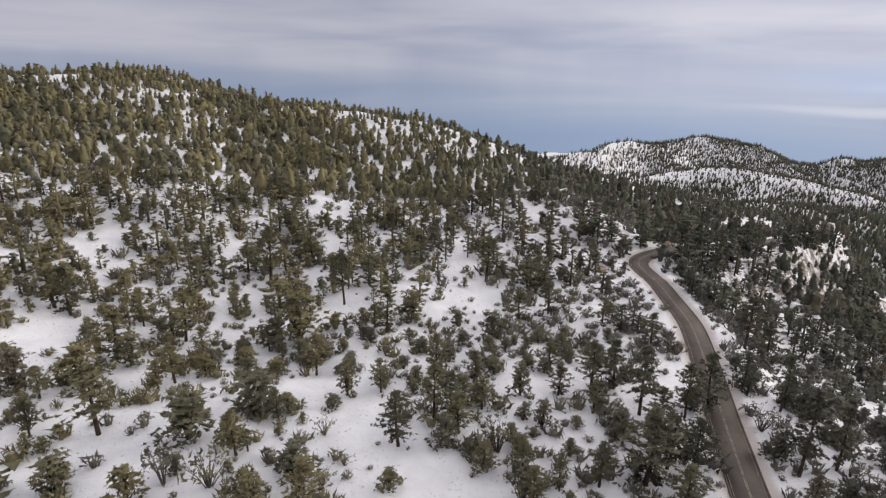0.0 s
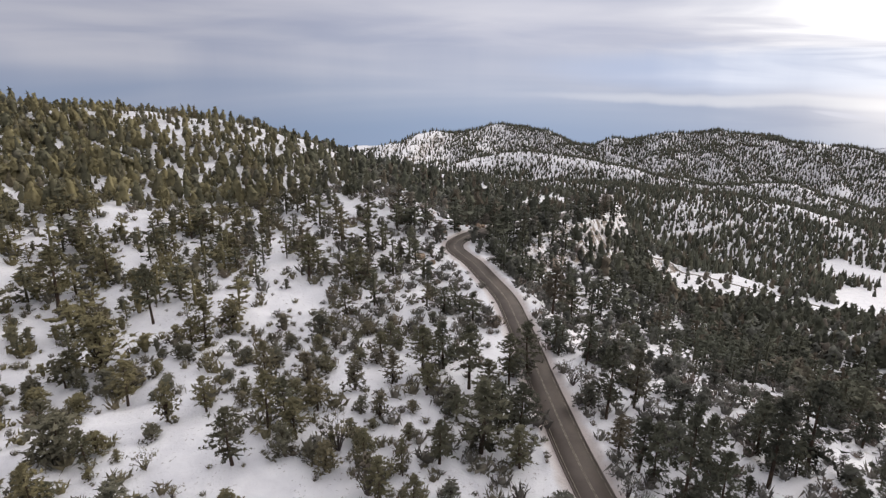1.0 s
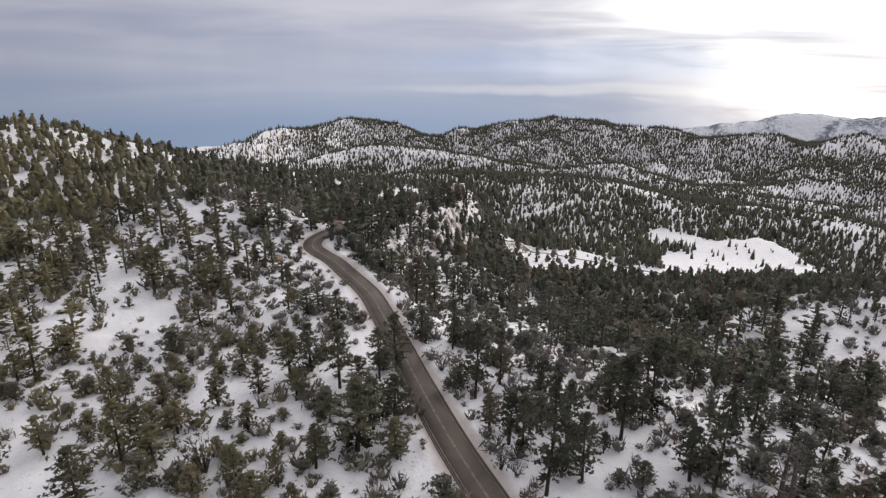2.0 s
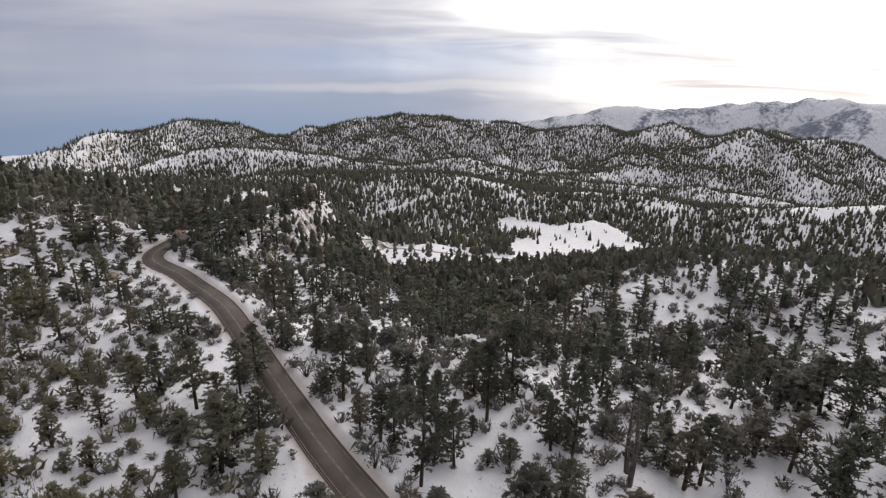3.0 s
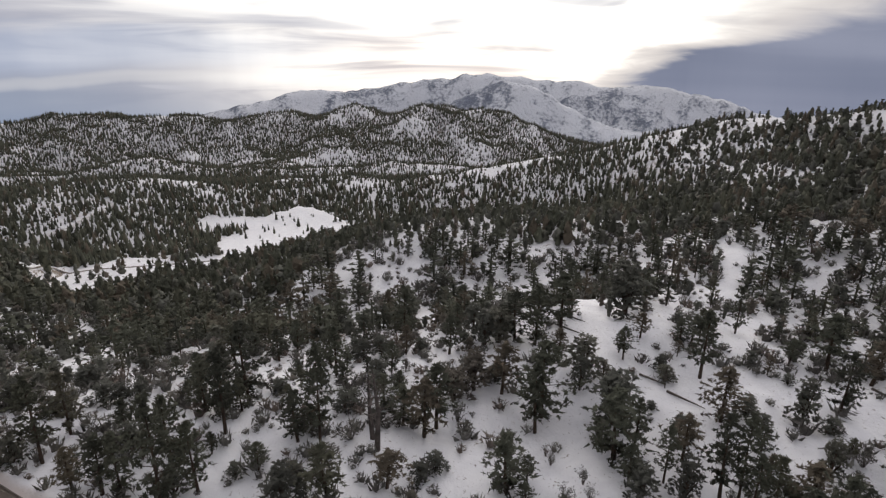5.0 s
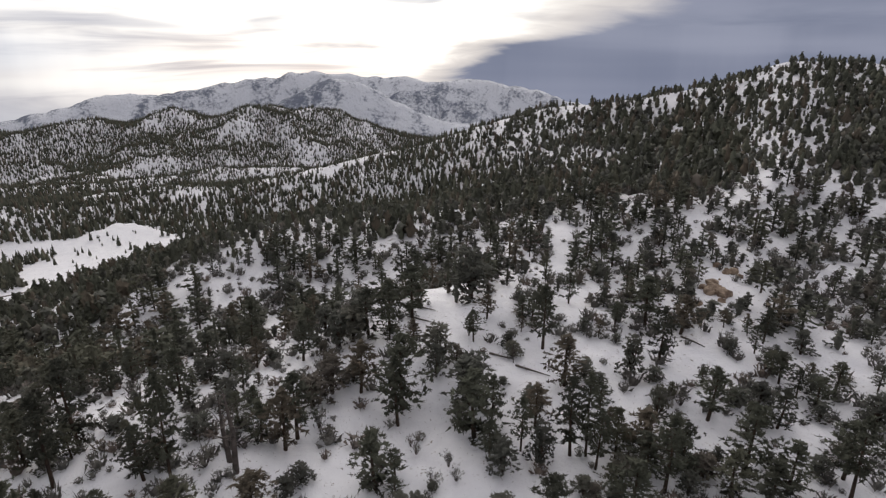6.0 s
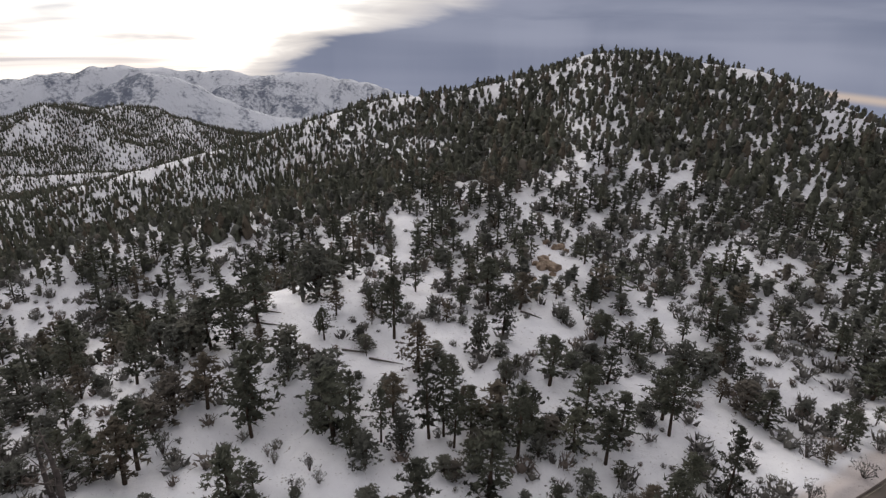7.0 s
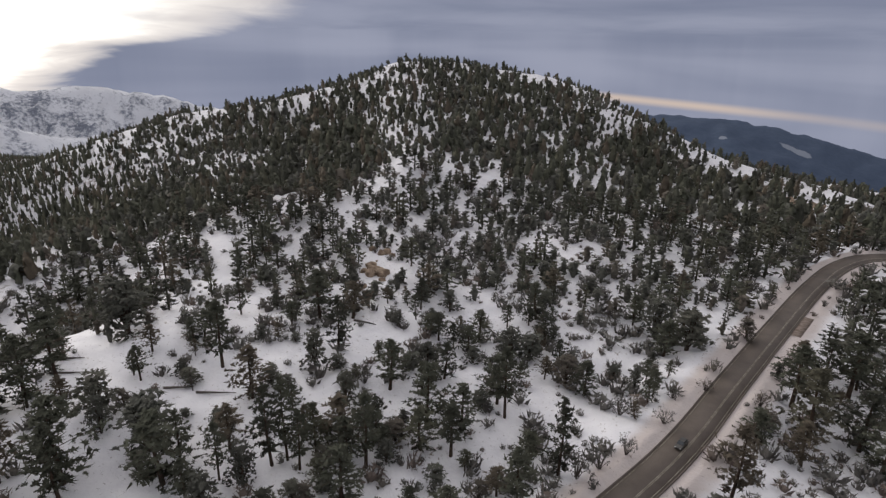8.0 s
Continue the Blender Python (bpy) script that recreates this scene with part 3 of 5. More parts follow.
def boulder(x, y, size, seed):
    bm = bmesh.new()
    bmesh.ops.create_icosphere(bm, subdivisions=2, radius=1.0)
    rng = random.Random(seed)
    off = Vector((rng.uniform(0, 50), rng.uniform(0, 50), 0))
    for v in bm.verts:
        v.co *= 0.72 + 0.6 * abs(noise.noise(v.co * 1.1 + off)) + 0.12 * noise.noise(v.co * 3.1 + off)
        v.co = Vector((v.co.x * size, v.co.y * size * 0.8, v.co.z * size * 0.7))
    ob = part("boulder", bm, ROCK)
    ob.location = (x, y, float(land(x, y)) + size * 0.15)
    ob.rotation_euler = (0, 0, rng.uniform(0, 6))
    return tagged(ob, "tan weathered granite boulder half buried in snow", "boulder", "boulders")


def build_boulders():
    rng = random.Random(8)
    for ox, oy, wide, count, most in OUTCROPS:
        for k in range(count):
            boulder(ox + rng.gauss(0, wide * 0.5), oy + rng.gauss(0, wide * 0.5), rng.uniform(0.6, most), k * 17 + int(oy))


build_boulders()


def build_car():
    """A small dark car on the road: lower body, cabin with glass, four wheels, lamps."""
    car = new("car")
    paint = mat_plain("car_paint", (0.060, 0.056, 0.050), (0.085, 0.080, 0.072), 0.5, 0.35, 0.4, 0.5)
    glass, _, g = material("car_glass", 0.08, 0.0, 0.6)
    g.inputs["Base Color"].default_value = (0.02, 0.025, 0.03, 1)
    rubber = mat_plain("tyre_rubber", (0.012, 0.012, 0.012), (0.022, 0.022, 0.022), 9)
    alloy = mat_plain("wheel_alloy", (0.35, 0.35, 0.36), (0.5, 0.5, 0.5), 5, 0.4, 0.8)
    lamp_red, lamp_white = mat_plain("tail_lamp", (0.25, 0.02, 0.02), (0.32, 0.03, 0.03), 5, 0.3), mat_plain("head_lamp", (0.6, 0.6, 0.6), (0.75, 0.75, 0.72), 5, 0.2)

    def loft(sections):
        bm = bmesh.new()
        rings = []
        for x, half, lo, hi in sections:
            rings.append([bm.verts.new(p) for p in ((x, -half, lo), (x, -half * 1.02, (lo + hi) / 2), (x, -half * 0.94, hi), (x, half * 0.94, hi),
                                                    (x, half * 1.02, (lo + hi) / 2), (x, half, lo))])
        for a, b in zip(rings, rings[1:]):
            for k in range(6):
                bm.faces.new((a[k], a[(k + 1) % 6], b[(k + 1) % 6], b[k]))
        bm.faces.new(rings[0][::-1])
        bm.faces.new(rings[-1])
        bmesh.ops.recalc_face_normals(bm, faces=bm.faces)
        bmesh.ops.bevel(bm, geom=bm.edges[:], offset=0.04, segments=1, affect="EDGES")
        return bm

    part("body", loft([(-2.2, 0.78, 0.35, 0.85), (-2.0, 0.88, 0.28, 0.98), (-1.2, 0.9, 0.26, 1.02), (0.6, 0.9, 0.26, 1.0),
                       (1.9, 0.86, 0.28, 0.88), (2.2, 0.74, 0.36, 0.72)]), paint, car)
    part("cabin_glass", loft([(-1.95, 0.70, 0.95, 1.05), (-1.55, 0.70, 0.95, 1.50), (0.1, 0.72, 0.95, 1.52), (0.95, 0.74, 0.93, 1.02)]), glass, car, "dark tinted car windows")
    part("roof", loft([(-1.6, 0.62, 1.50, 1.56), (-0.7, 0.66, 1.52, 1.60), (0.15, 0.62, 1.50, 1.56)]), paint, car)
    for sx in (-1.35, 1.38):
        for sy in (-0.80, 0.80):
            bm = bmesh.new()
            bmesh.ops.create_cone(bm, cap_ends=True, segments=20, radius1=0.34, radius2=0.34, depth=0.22, matrix=pose(sx, sy, 0.34, 90))
            bmesh.ops.bevel(bm, geom=[e for e in bm.edges if len(e.link_faces) == 2 and e.calc_face_angle(0) > 1], offset=0.04, segments=2, affect="EDGES")
            wheel = part("wheel", bm, rubber, car)
            bm = bmesh.new()
            bmesh.ops.create_cone(bm, cap_ends=True, segments=10, radius1=0.2, radius2=0.2, depth=0.24, matrix=pose(sx, sy, 0.34, 90))
            part("rim", bm, alloy, wheel, "silver alloy rim")
    for sx, mat, name in ((-2.16, lamp_red, "tail_lamp"), (2.12, lamp_white, "headlamp")):
        for sy in (-0.6, 0.6):
            bm = bmesh.new()
            bmesh.ops.create_cube(bm, size=1, matrix=Matrix.Translation((sx, sy, 0.72)) @ Matrix.Diagonal((0.12, 0.3, 0.14, 1)))
            bmesh.ops.bevel(bm, geom=bm.edges[:], offset=0.03, segments=2, affect="EDGES")
            part(name, bm, mat, car)
    spot, way = Vector((53.6, -93.0, 0.12)), Vector((-5, 22, 0)).normalized()
    car.matrix_basis = pose(*spot, 0, 0, math.degrees(math.atan2(way.y, way.x))) @ Matrix.Scale(0.82, 4)
    return tagged(car, "small dark grey car on the cleared mountain road", "car")


build_car()


# ---- plants: shapes ----
class Shape:
    """Corners and triangles gathered by numpy."""

    def __init__(self, seed):
        self.rng, self.v, self.f, self.n = np.random.RandomState(seed), [], [], 0

    def add(self, v, f):
        self.v.append(np.asarray(v, float))
        self.f.append(np.asarray(f, int) + self.n)
        self.n += len(v)

    def tube(self, a, b, ra, rb, sides=5):
        a, b = np.asarray(a, float), np.asarray(b, float)
        w = (b - a) / (np.linalg.norm(b - a) + 1e-9)
        u = np.cross(w, [0.3, 0.9, 0.2])
        u /= np.linalg.norm(u) + 1e-9
        t = np.cross(w, u)
        k = np.arange(sides) * 2 * math.pi / sides
        ring = np.cos(k)[:, None] * u + np.sin(k)[:, None] * t
        i, j = np.arange(sides), (np.arange(sides) + 1) % sides
        self.add(np.concatenate([a + ring * ra, b + ring * rb]),
                 np.concatenate([np.stack([i, j, sides + j], 1), np.stack([i, sides + j, sides + i], 1)]))

    def tufts(self, centres, size, blades, flat=0.7, slim=(0.20, 0.38)):
        """Sprays of narrow triangles round each centre."""
        c = np.repeat(np.asarray(centres, float), blades, 0)
        m = len(c)
        s = np.repeat(np.broadcast_to(np.asarray(size, float), (len(centres),)), blades)[:, None]
        d = self.rng.normal(size=(m, 3))
        d[:, 2] *= flat
        d /= np.linalg.norm(d, axis=1, keepdims=True)
        e = np.cross(d, self.rng.normal(size=(m, 3)))
        e /= np.linalg.norm(e, axis=1, keepdims=True) + 1e-9
        tip = c + d * s * self.rng.uniform(0.6, 1.2, (m, 1))
        wide = s * self.rng.uniform(*slim, (m, 1))
        v = np.stack([c - d * s * 0.5 + e * wide * 0.6, c - d * s * 0.3 - e * wide, tip], 1).reshape(-1, 3)
        self.add(v, np.arange(3 * m).reshape(-1, 3))

    def sprays(self, starts, ends, wide):
        """Flat limbs of needles, each a pair of narrow triangles from the trunk to the tip."""
        a, b = np.asarray(starts, float), np.asarray(ends, float)
        m, d = len(a), b - a
        long = np.linalg.norm(d, axis=1, keepdims=True)
        side = np.cross(d, [0, 0, 1.0])
        side /= np.linalg.norm(side, axis=1, keepdims=True) + 1e-9
        side = side * long * self.rng.uniform(0.7, 1.3, (m, 1)) * wide
        hang = np.array([0, 0, -1.0]) * long * self.rng.uniform(0.15, 0.5, (m, 1))
        mid = a + d * self.rng.uniform(0.5, 0.75, (m, 1))
        v = np.stack([mid - side, mid + side + hang * 0.4, b, a + d * 0.25 + hang * 0.3, mid + hang, b - d * 0.08 + self.rng.normal(0, 0.02, (m, 3))], 1)
        self.add(v.reshape(-1, 3), np.arange(6 * m).reshape(-1, 3))

    def core(self, rows, sides, rough):
        """A lumpy closed mass of foliage: rings of (height, radius), the last one drawn to a tip."""
        k = np.arange(sides)
        for n, (h, rad) in enumerate(rows[:-1]):
            turn = (k + 0.5 * (n % 2)) * 2 * math.pi / sides + self.rng.uniform(-0.2, 0.2, sides)
            out = rad * self.rng.uniform(1 - rough, 1 + rough, sides)
            ring = np.stack([np.cos(turn) * out, np.sin(turn) * out, h + self.rng.uniform(-0.04, 0.04, sides)], 1)
            rows[n] = ring
        tip = np.array([[*self.rng.normal(0, 0.01, 2), rows[-1][0]]])
        j = (k + 1) % sides
        f = []
        for n in range(len(rows) - 2):
            a, b = n * sides, (n + 1) * sides
            f += [np.stack([a + k, a + j, b + k], 1), np.stack([a + j, b + j, b + k], 1)]
        a = (len(rows) - 2) * sides
        f.append(np.stack([a + k, a + j, np.full(sides, a + sides)], 1))
        self.add(np.concatenate([*rows[:-1], tip]), np.concatenate(f))

    def arrays(self):
        return np.concatenate(self.v), np.concatenate(self.f)


def pine_shape(seed, limbs=54, per=5, blades=4, size=0.048, sides=6, bare=0.20, wide=0.22, slim=(0.18, 0.34), peak=0.30, full=0.0, rings=3, round_=3, fans=0.0):
    """A pine one metre tall: trunk and limbs, and the crown, as two shapes."""
    wood, crown = Shape(seed), Shape(seed + 500)
    rng = np.random.RandomState(seed + 900)
    lean = rng.uniform(-0.03, 0.03, 2)
    mid = lambda h: np.array([lean[0] * math.sin(h * 2.4), lean[1] * math.sin(h * 1.9), h])
    hs = np.linspace(0, 0.97, 6 if sides > 4 else 2)
    for a, b in zip(hs, hs[1:]):
        wood.tube(mid(a) - [0, 0, 0.02 if a == 0 else 0], mid(b), 0.019 * (1 - 0.93 * a), 0.019 * (1 - 0.93 * b), sides)
    spots, sizes, froms, tos = [], [], [], []
    lop = rng.uniform(0, 6.28)
    for k in range(limbs):
        t = (k + rng.uniform(0, 1)) / limbs
        h = min(0.98, max(bare, bare + (1 - bare) * t * 0.98 + rng.uniform(-0.04, 0.04)))
        turn = k * 2.4 + rng.uniform(-0.5, 0.5)
        swell = 0.45 + 0.55 * t / peak if t < peak else ((1.0 - t) / (1.0 - peak)) ** 0.72
        long = wide * max(swell, 0.08) * rng.uniform(0.6, 1.2) * (1 + 0.22 * math.cos(turn - lop))
        rise = rng.uniform(-0.25, 0.25) + 0.5 * t
        way = np.array([math.cos(turn), math.sin(turn), rise])
        a = mid(h)
        if sides > 4 and k % 2 == 0:
            wood.tube(a, a + way * long * 0.8, 0.0050 * (1.1 - t), 0.002, 3)
        if fans:
            froms.append(a)
            tos.append(a + way * long)
        for j in range(per):
            q = 0.22 + 0.78 * (j + rng.uniform(0, 1)) / per
            spots.append(a + way * long * q + rng.normal(0, 0.012, 3))
            sizes.append(size * rng.uniform(0.7, 1.25))
    if fans:
        crown.sprays(froms, tos, fans)
    if full:
        rows = []
        for t in np.linspace(0.04, 0.86, rings):
            swell = 0.45 + 0.55 * t / peak if t < peak else ((1.0 - t) / (1.0 - peak)) ** 0.72
            rows.append((bare + (1 - bare) * t, wide * swell * full))
        crown.core([*rows, (0.97, 0)], round_, 0.38)
    spots.append(mid(0.985))
    sizes.append(size * 0.8)
    crown.tufts(spots, sizes, blades, 0.8, slim)
    return wood.arrays(), crown.arrays()


def juniper_shape(seed, lobes=11, per=24, blades=4, size=0.066, sides=6, slim=(0.22, 0.40), full=0.0, round_=5):
    """A round-headed juniper or pinyon one metre tall."""
    wood, crown = Shape(seed), Shape(seed + 500)
    rng = np.random.RandomState(seed + 900)
    spots = []
    heads = []
    for k in range(lobes):
        turn, h = k * 2.4 + rng.uniform(-0.4, 0.4), 0.14 + 0.70 * (k + 0.5) / lobes
        out = rng.uniform(0.08, 0.24) * (1.15 - h)
        heads.append(np.array([math.cos(turn) * out, math.sin(turn) * out, h]))
    heads.append(np.array([0, 0, 0.86]))
    for c in heads:
        if sides > 4:
            wood.tube((c[0] * 0.2, c[1] * 0.2, c[2] * 0.35), c, 0.014, 0.004, 4)
        rad = rng.uniform(0.12, 0.19) * (1.25 - 0.6 * c[2])
        d = rng.normal(size=(per, 3))
        d /= np.linalg.norm(d, axis=1, keepdims=True)
        spots.append(c + d * rad * rng.uniform(0.45, 1.0, (per, 1)) * [1, 1, 0.8])
    wood.tube((0, 0, -0.03), (0.01, 0.0, 0.5), 0.03, 0.014, sides)
    spots = np.concatenate(spots)
    rows = [(0.03, 0.24 * full), (0.22, 0.40 * full), (0.50, 0.38 * full), (0.76, 0.26 * full), (0.94, 0)]
    if full:
        crown.core([rows[0], rows[2], rows[4]], round_, 0.4)
    crown.tufts(spots, size * rng.uniform(0.7, 1.2, len(spots)), blades, 0.9, slim)
    return wood.arrays(), crown.arrays()


def shrub_shape(seed, stems=16, leaves=110, blades=2, size=0.12):
    """A round winter shrub: forking bare twigs and a thin cover of small leaves."""
    wood, crown = Shape(seed), Shape(seed + 500)
    rng = np.random.RandomState(seed + 900)
    tips, froms = [], []
    for k in range(stems or 13):
        turn, out = k * 2.4, rng.uniform(0.10, 0.62)
        tip = np.array([math.cos(turn) * out, math.sin(turn) * out, rng.uniform(0.55, 1.0) * (1 - 0.5 * out * out)])
        bend = tip * [0.45, 0.45, 0.5]
        if stems:
            wood.tube((tip[0] * 0.08, tip[1] * 0.08, -0.05), bend, 0.022, 0.015, 3)
            wood.tube(bend, tip, 0.015, 0.005, 3)
            for _ in range(1):
                fork = tip + rng.normal(0, 0.14, 3)
                wood.tube(bend * 0.5 + tip * 0.5, fork, 0.009, 0.003, 3)
                tips.append(fork)
        else:
            froms.append(tip * [0.1, 0.1, 0.0])
        tips += [tip, bend * 0.4 + tip * 0.6]
    tips = np.array(tips)
    if froms:
        crown.sprays(np.array(froms), tips[::2] * [1, 1, 0.95], 0.045)
        crown.core([(0.0, 0.14), (0.26, 0.20), (0.50, 0.0)], 4, 0.5)
        d = rng.normal(size=(leaves, 2))
        out = np.sqrt(rng.uniform(0, 1, leaves))
        d /= np.hypot(d[:, 0], d[:, 1])[:, None] + 1e-9
        spots = np.stack([d[:, 0] * out * 0.46, d[:, 1] * out * 0.46, 0.12 + 0.62 * np.sqrt(1 - out * out) * rng.uniform(0.7, 1.0, leaves)], 1)
    else:
        spots = tips[rng.randint(0, len(tips), leaves)] + rng.normal(0, 0.08, (leaves, 3))
    crown.tufts(spots, size * rng.uniform(0.7, 1.3, leaves), blades, 1.0, (0.20, 0.38) if stems else (0.14, 0.30))
    return wood.arrays() if stems else None, crown.arrays()


def snag_shape(seed):
    wood = Shape(seed)
    rng = np.random.RandomState(seed + 900)
    wood.tube((0, 0, -0.02), (0.02, 0, 0.5), 0.022, 0.015, 6)
    wood.tube((0.02, 0, 0.5), (0.0, 0.03, 1.0), 0.015, 0.003, 6)
    for k in range(16):
        h, turn = rng.uniform(0.3, 0.95), k * 2.4
        a, long = np.array([0.01, 0.01, h]), rng.uniform(0.08, 0.24) * (1.2 - h)
        b = a + np.array([math.cos(turn), math.sin(turn), rng.uniform(-0.1, 0.6)]) * long
        wood.tube(a, b, 0.007, 0.002, 3)
        wood.tube(b, b + np.array([math.cos(turn + 0.7), math.sin(turn + 0.7), 0.6]) * long * 0.5, 0.003, 0.001, 3)
    return wood.arrays()


def puffed(v):
    """Directions out of a crown one metre tall, for its soft shading."""
    d = np.stack([v[:, 0] * 2.2, v[:, 1] * 2.2, v[:, 2] - 0.28], 1)
    return d / (np.linalg.norm(d, axis=1, keepdims=True) + 1e-9)


def plant_thing(name, wood, crown, bark, leaf, wood_name, crown_name):
    """An empty at the foot with the wood and the crown under it."""
    thing = new(name)
    for part_name, shape, mat in ((wood_name, wood, bark), (crown_name, crown, leaf)):
        if shape is not None:
            me = mesh_of(part_name, shape[0], [(shape[1], 3)], mat)
            me.attributes.new("puff", "FLOAT_VECTOR", "POINT").data.foreach_set("vector", puffed(shape[0]).astype(np.float32).ravel())
            new(part_name, me).parent = thing
    return thing


# ---- plants: where they stand ----
def clearing(x, y):
    """One in the open snow, zero in the wood."""
    out = meadow_mask(*on_plan(x, y)[:2])
    for cx, cy, long, wide, turn in GLADES:
        c, s = math.cos(radians(turn)), math.sin(radians(turn))
        px, py = (x - cx) * c + (y - cy) * s, -(x - cx) * s + (y - cy) * c
        out = np.maximum(out, ramp(np.hypot(px / long, py / wide) + fractal(x, y, 14, 17, 2) * 0.6, 0.95, 0.65))
    for track in (TRACK_BENCH, TRACK_GLADE):
        out = np.maximum(out, 1 - ramp(along(track, x, y)[0], 3.5, 7.0))
    return out


# open snow among the trees: middle, long and short half, turn
GLADES_WEST = [(-72.9, 88.6, 4.9, 4.5, 129.5), (-105.7, 139.3, 19.1, 9.6, 127.2), (-105.7, 151.1, 12.7, 8.4, 125), (-63.2, 97.5, 10, 5.3, 123), (-122.1, 207.2, 13.5, 4.6, 120.5),
               (-53, 90.1, 7.4, 3.8, 120.5), (-75.2, 130.2, 8, 5.7, 120), (-58.8, 112.2, 10.3, 3.4, 117.7), (-67.6, 169.1, 8.9, 3.9, 111.8), (-76.2, 246.5, 12.2, 5.5, 107.2),
               (-101, 387, 13.7, 4.6, 104.6), (-43.4, 192.3, 15.2, 5.1, 102.7), (-27.1, 122.7, 11.7, 11.6, 102.5), (-42.9, 222.7, 15.3, 6.5, 100.9), (-17, 111.5, 10.5, 7, 98.7),
               (-13.7, 103.6, 10.8, 8.9, 97.5), (-11.4, 177.8, 13.3, 6.6, 93.7)]
GLADES_NORTH = [(-1.9, 93.6, 6.3, 10, 91.2), (13.6, 279.6, 15.2, 5.1, 87.2), (12.3, 180, 8.8, 6.8, 86.1), (14.1, 106.3, 3.2, 6.2, 82.4), (43.4, 199.7, 12.1, 4.5, 77.7),
                (40.3, 159.1, 4.3, 3.4, 75.8), (33.1, 130.1, 4.4, 3.5, 75.7), (65.1, 163.1, 4.4, 6.7, 68.2), (46.3, 111.4, 5.8, 5, 67.4), (80.4, 152.1, 9.4, 3.1, 62.1),
                (98.6, 152.2, 9.2, 5.3, 57.1), (62.9, 87.4, 6, 3.6, 54.3), (78.3, 63, 5.5, 3, 38.8), (85.6, 57.1, 3.3, 5.4, 33.7),
                (86.4, 43.1, 3.4, 4.7, 26.5), (141.4, 65.9, 10.1, 4.3, 25)]
GLADES_EAST = [(94.1, 36, 4.5, 7.8, 20.9), (128.4, 43.9, 6.1, 6.1, 18.9), (191.3, 56, 21.7, 8.2, 16.3),
               (109.7, 24.2, 9.7, 14, 12.4), (161.1, 32.2, 13.7, 4.7, 11.3), 
               (162.1, 10.5, 6.6, 4.9, 3.7), (94.7, 2.6, 7.4, 6.8, 1.6), (121.8, 0.4, 7.5, 5.3, 0.2), (139.4, 0.3, 7, 6.9, 0.1), (108.4, 0, 11.8, 5.2, 0),
               (150.8, -2.7, 5.5, 4.6, -1), (97.4, -5.3, 7.7, 7.3, -3.1)]
GLADES_SOUTHEAST = [(156, -19.8, 12.6, 4.2, -7.2), (88.3, -15.1, 4.5, 11.1, -9.7), (127.2, -25.9, 9.4, 6.7, -11.5),
                    (204.9, -45.4, 16.5, 5.5, -12.5), (158.4, -40.6, 18, 6, -14.4), (122.9, -39.7, 8.8, 6.5, -17.9), (248, -83.4, 14.9, 5, -18.6), (200.6, -70.4, 13.2, 4.4, -19.3),
                    (123.5, -46.9, 8.9, 5, -20.8), (122.7, -57.2, 8.2, 3.7, -25), (130.1, -63.9, 9.8, 7.6, -26.2), (100.5, -56.3, 6.7, 2.7, -29.2), (193.1, -119.4, 9.8, 3.3, -31.7),
                    (76.1, -52, 3.7, 3.4, -34.3), (137.4, -100.5, 8.3, 6.4, -36.2)]
GLADES_SOUTH = [(150.5, -112.9, 9.3, 5.1, -36.9), (181.2, -136.5, 11.2, 4.9, -37), (91.1, -68.8, 6, 3.2, -37.1), (79.5, -64.1, 3.4, 4.3, -38.9), (119.6, -100.1, 6, 4.9, -39.9),
                (70.1, -60.9, 5.4, 5, -41), (152.2, -146.2, 13.8, 5, -43.8), (157.6, -157.3, 18.8, 6.3, -44.9), (78.5, -80.5, 4.4, 4, -45.7), (78.2, -97.6, 6.1, 4.8, -51.3),
                (86, -114.5, 5.1, 3.8, -53.1), (53.4, -74.2, 3, 4.4, -54.3), (61.1, -89.7, 7.7, 5.8, -55.8), (63.6, -114.1, 5.1, 8, -60.9), (46.5, -88.1, 6.6, 3.3, -62.2),
                (56.4, -127.1, 8.2, 2.7, -66.1), (38.3, -123.6, 6.9, 4.2, -72.8)]
GLADES_FAR = [(212, 396, 44, 8, 39)]
TRACK_BENCH = curve_through([(400, 522, 0), (433, 523, 0), (463, 518, 0), (506, 524, 0), (533, 531, 0), (541, 546, 0), (533, 560, 0), (518, 567, 0), (489, 577, 0)])
TRACK_GLADE = curve_through([(290, 376, 0), (307, 388, 0), (336, 406, 0), (362, 398, 0), (370, 353, 0), (376, 317, 0), (388, 284, 0), (410, 268, 0)])
GLADES = [*GLADES_WEST, *GLADES_NORTH, *GLADES_EAST, *GLADES_SOUTHEAST, *GLADES_SOUTH, *GLADES_FAR]


def build_track(points, half, mat, label):
    """A forest track that lies on the land, with a low bank on both sides."""
    pts = np.array(points)[:, :2]
    way = np.gradient(pts, axis=0)
    way /= np.linalg.norm(way, axis=1, keepdims=True)
    side = np.stack([way[:, 1], -way[:, 0]], 1)
    rows = []
    for off, lift in ((-half - 0.8, -0.5), (-half, 0.45), (0.0, 0.55), (half, 0.45), (half + 0.8, -0.5)):
        at = pts + side * off
        rows.append(np.concatenate([at, (land(pts[:, 0], pts[:, 1]) + lift)[:, None]], 1))
    verts = np.stack(rows, 1).reshape(-1, 3)
    n = np.arange(len(pts) - 1)[:, None] * 5
    quads = np.concatenate([n + np.array([k, k + 5, k + 6, k + 1]) for k in range(4)])
    return tagged(new("forest_track", mesh_of("forest_track", verts, [(quads, 4)], mat)), label, "track", kind="structure")


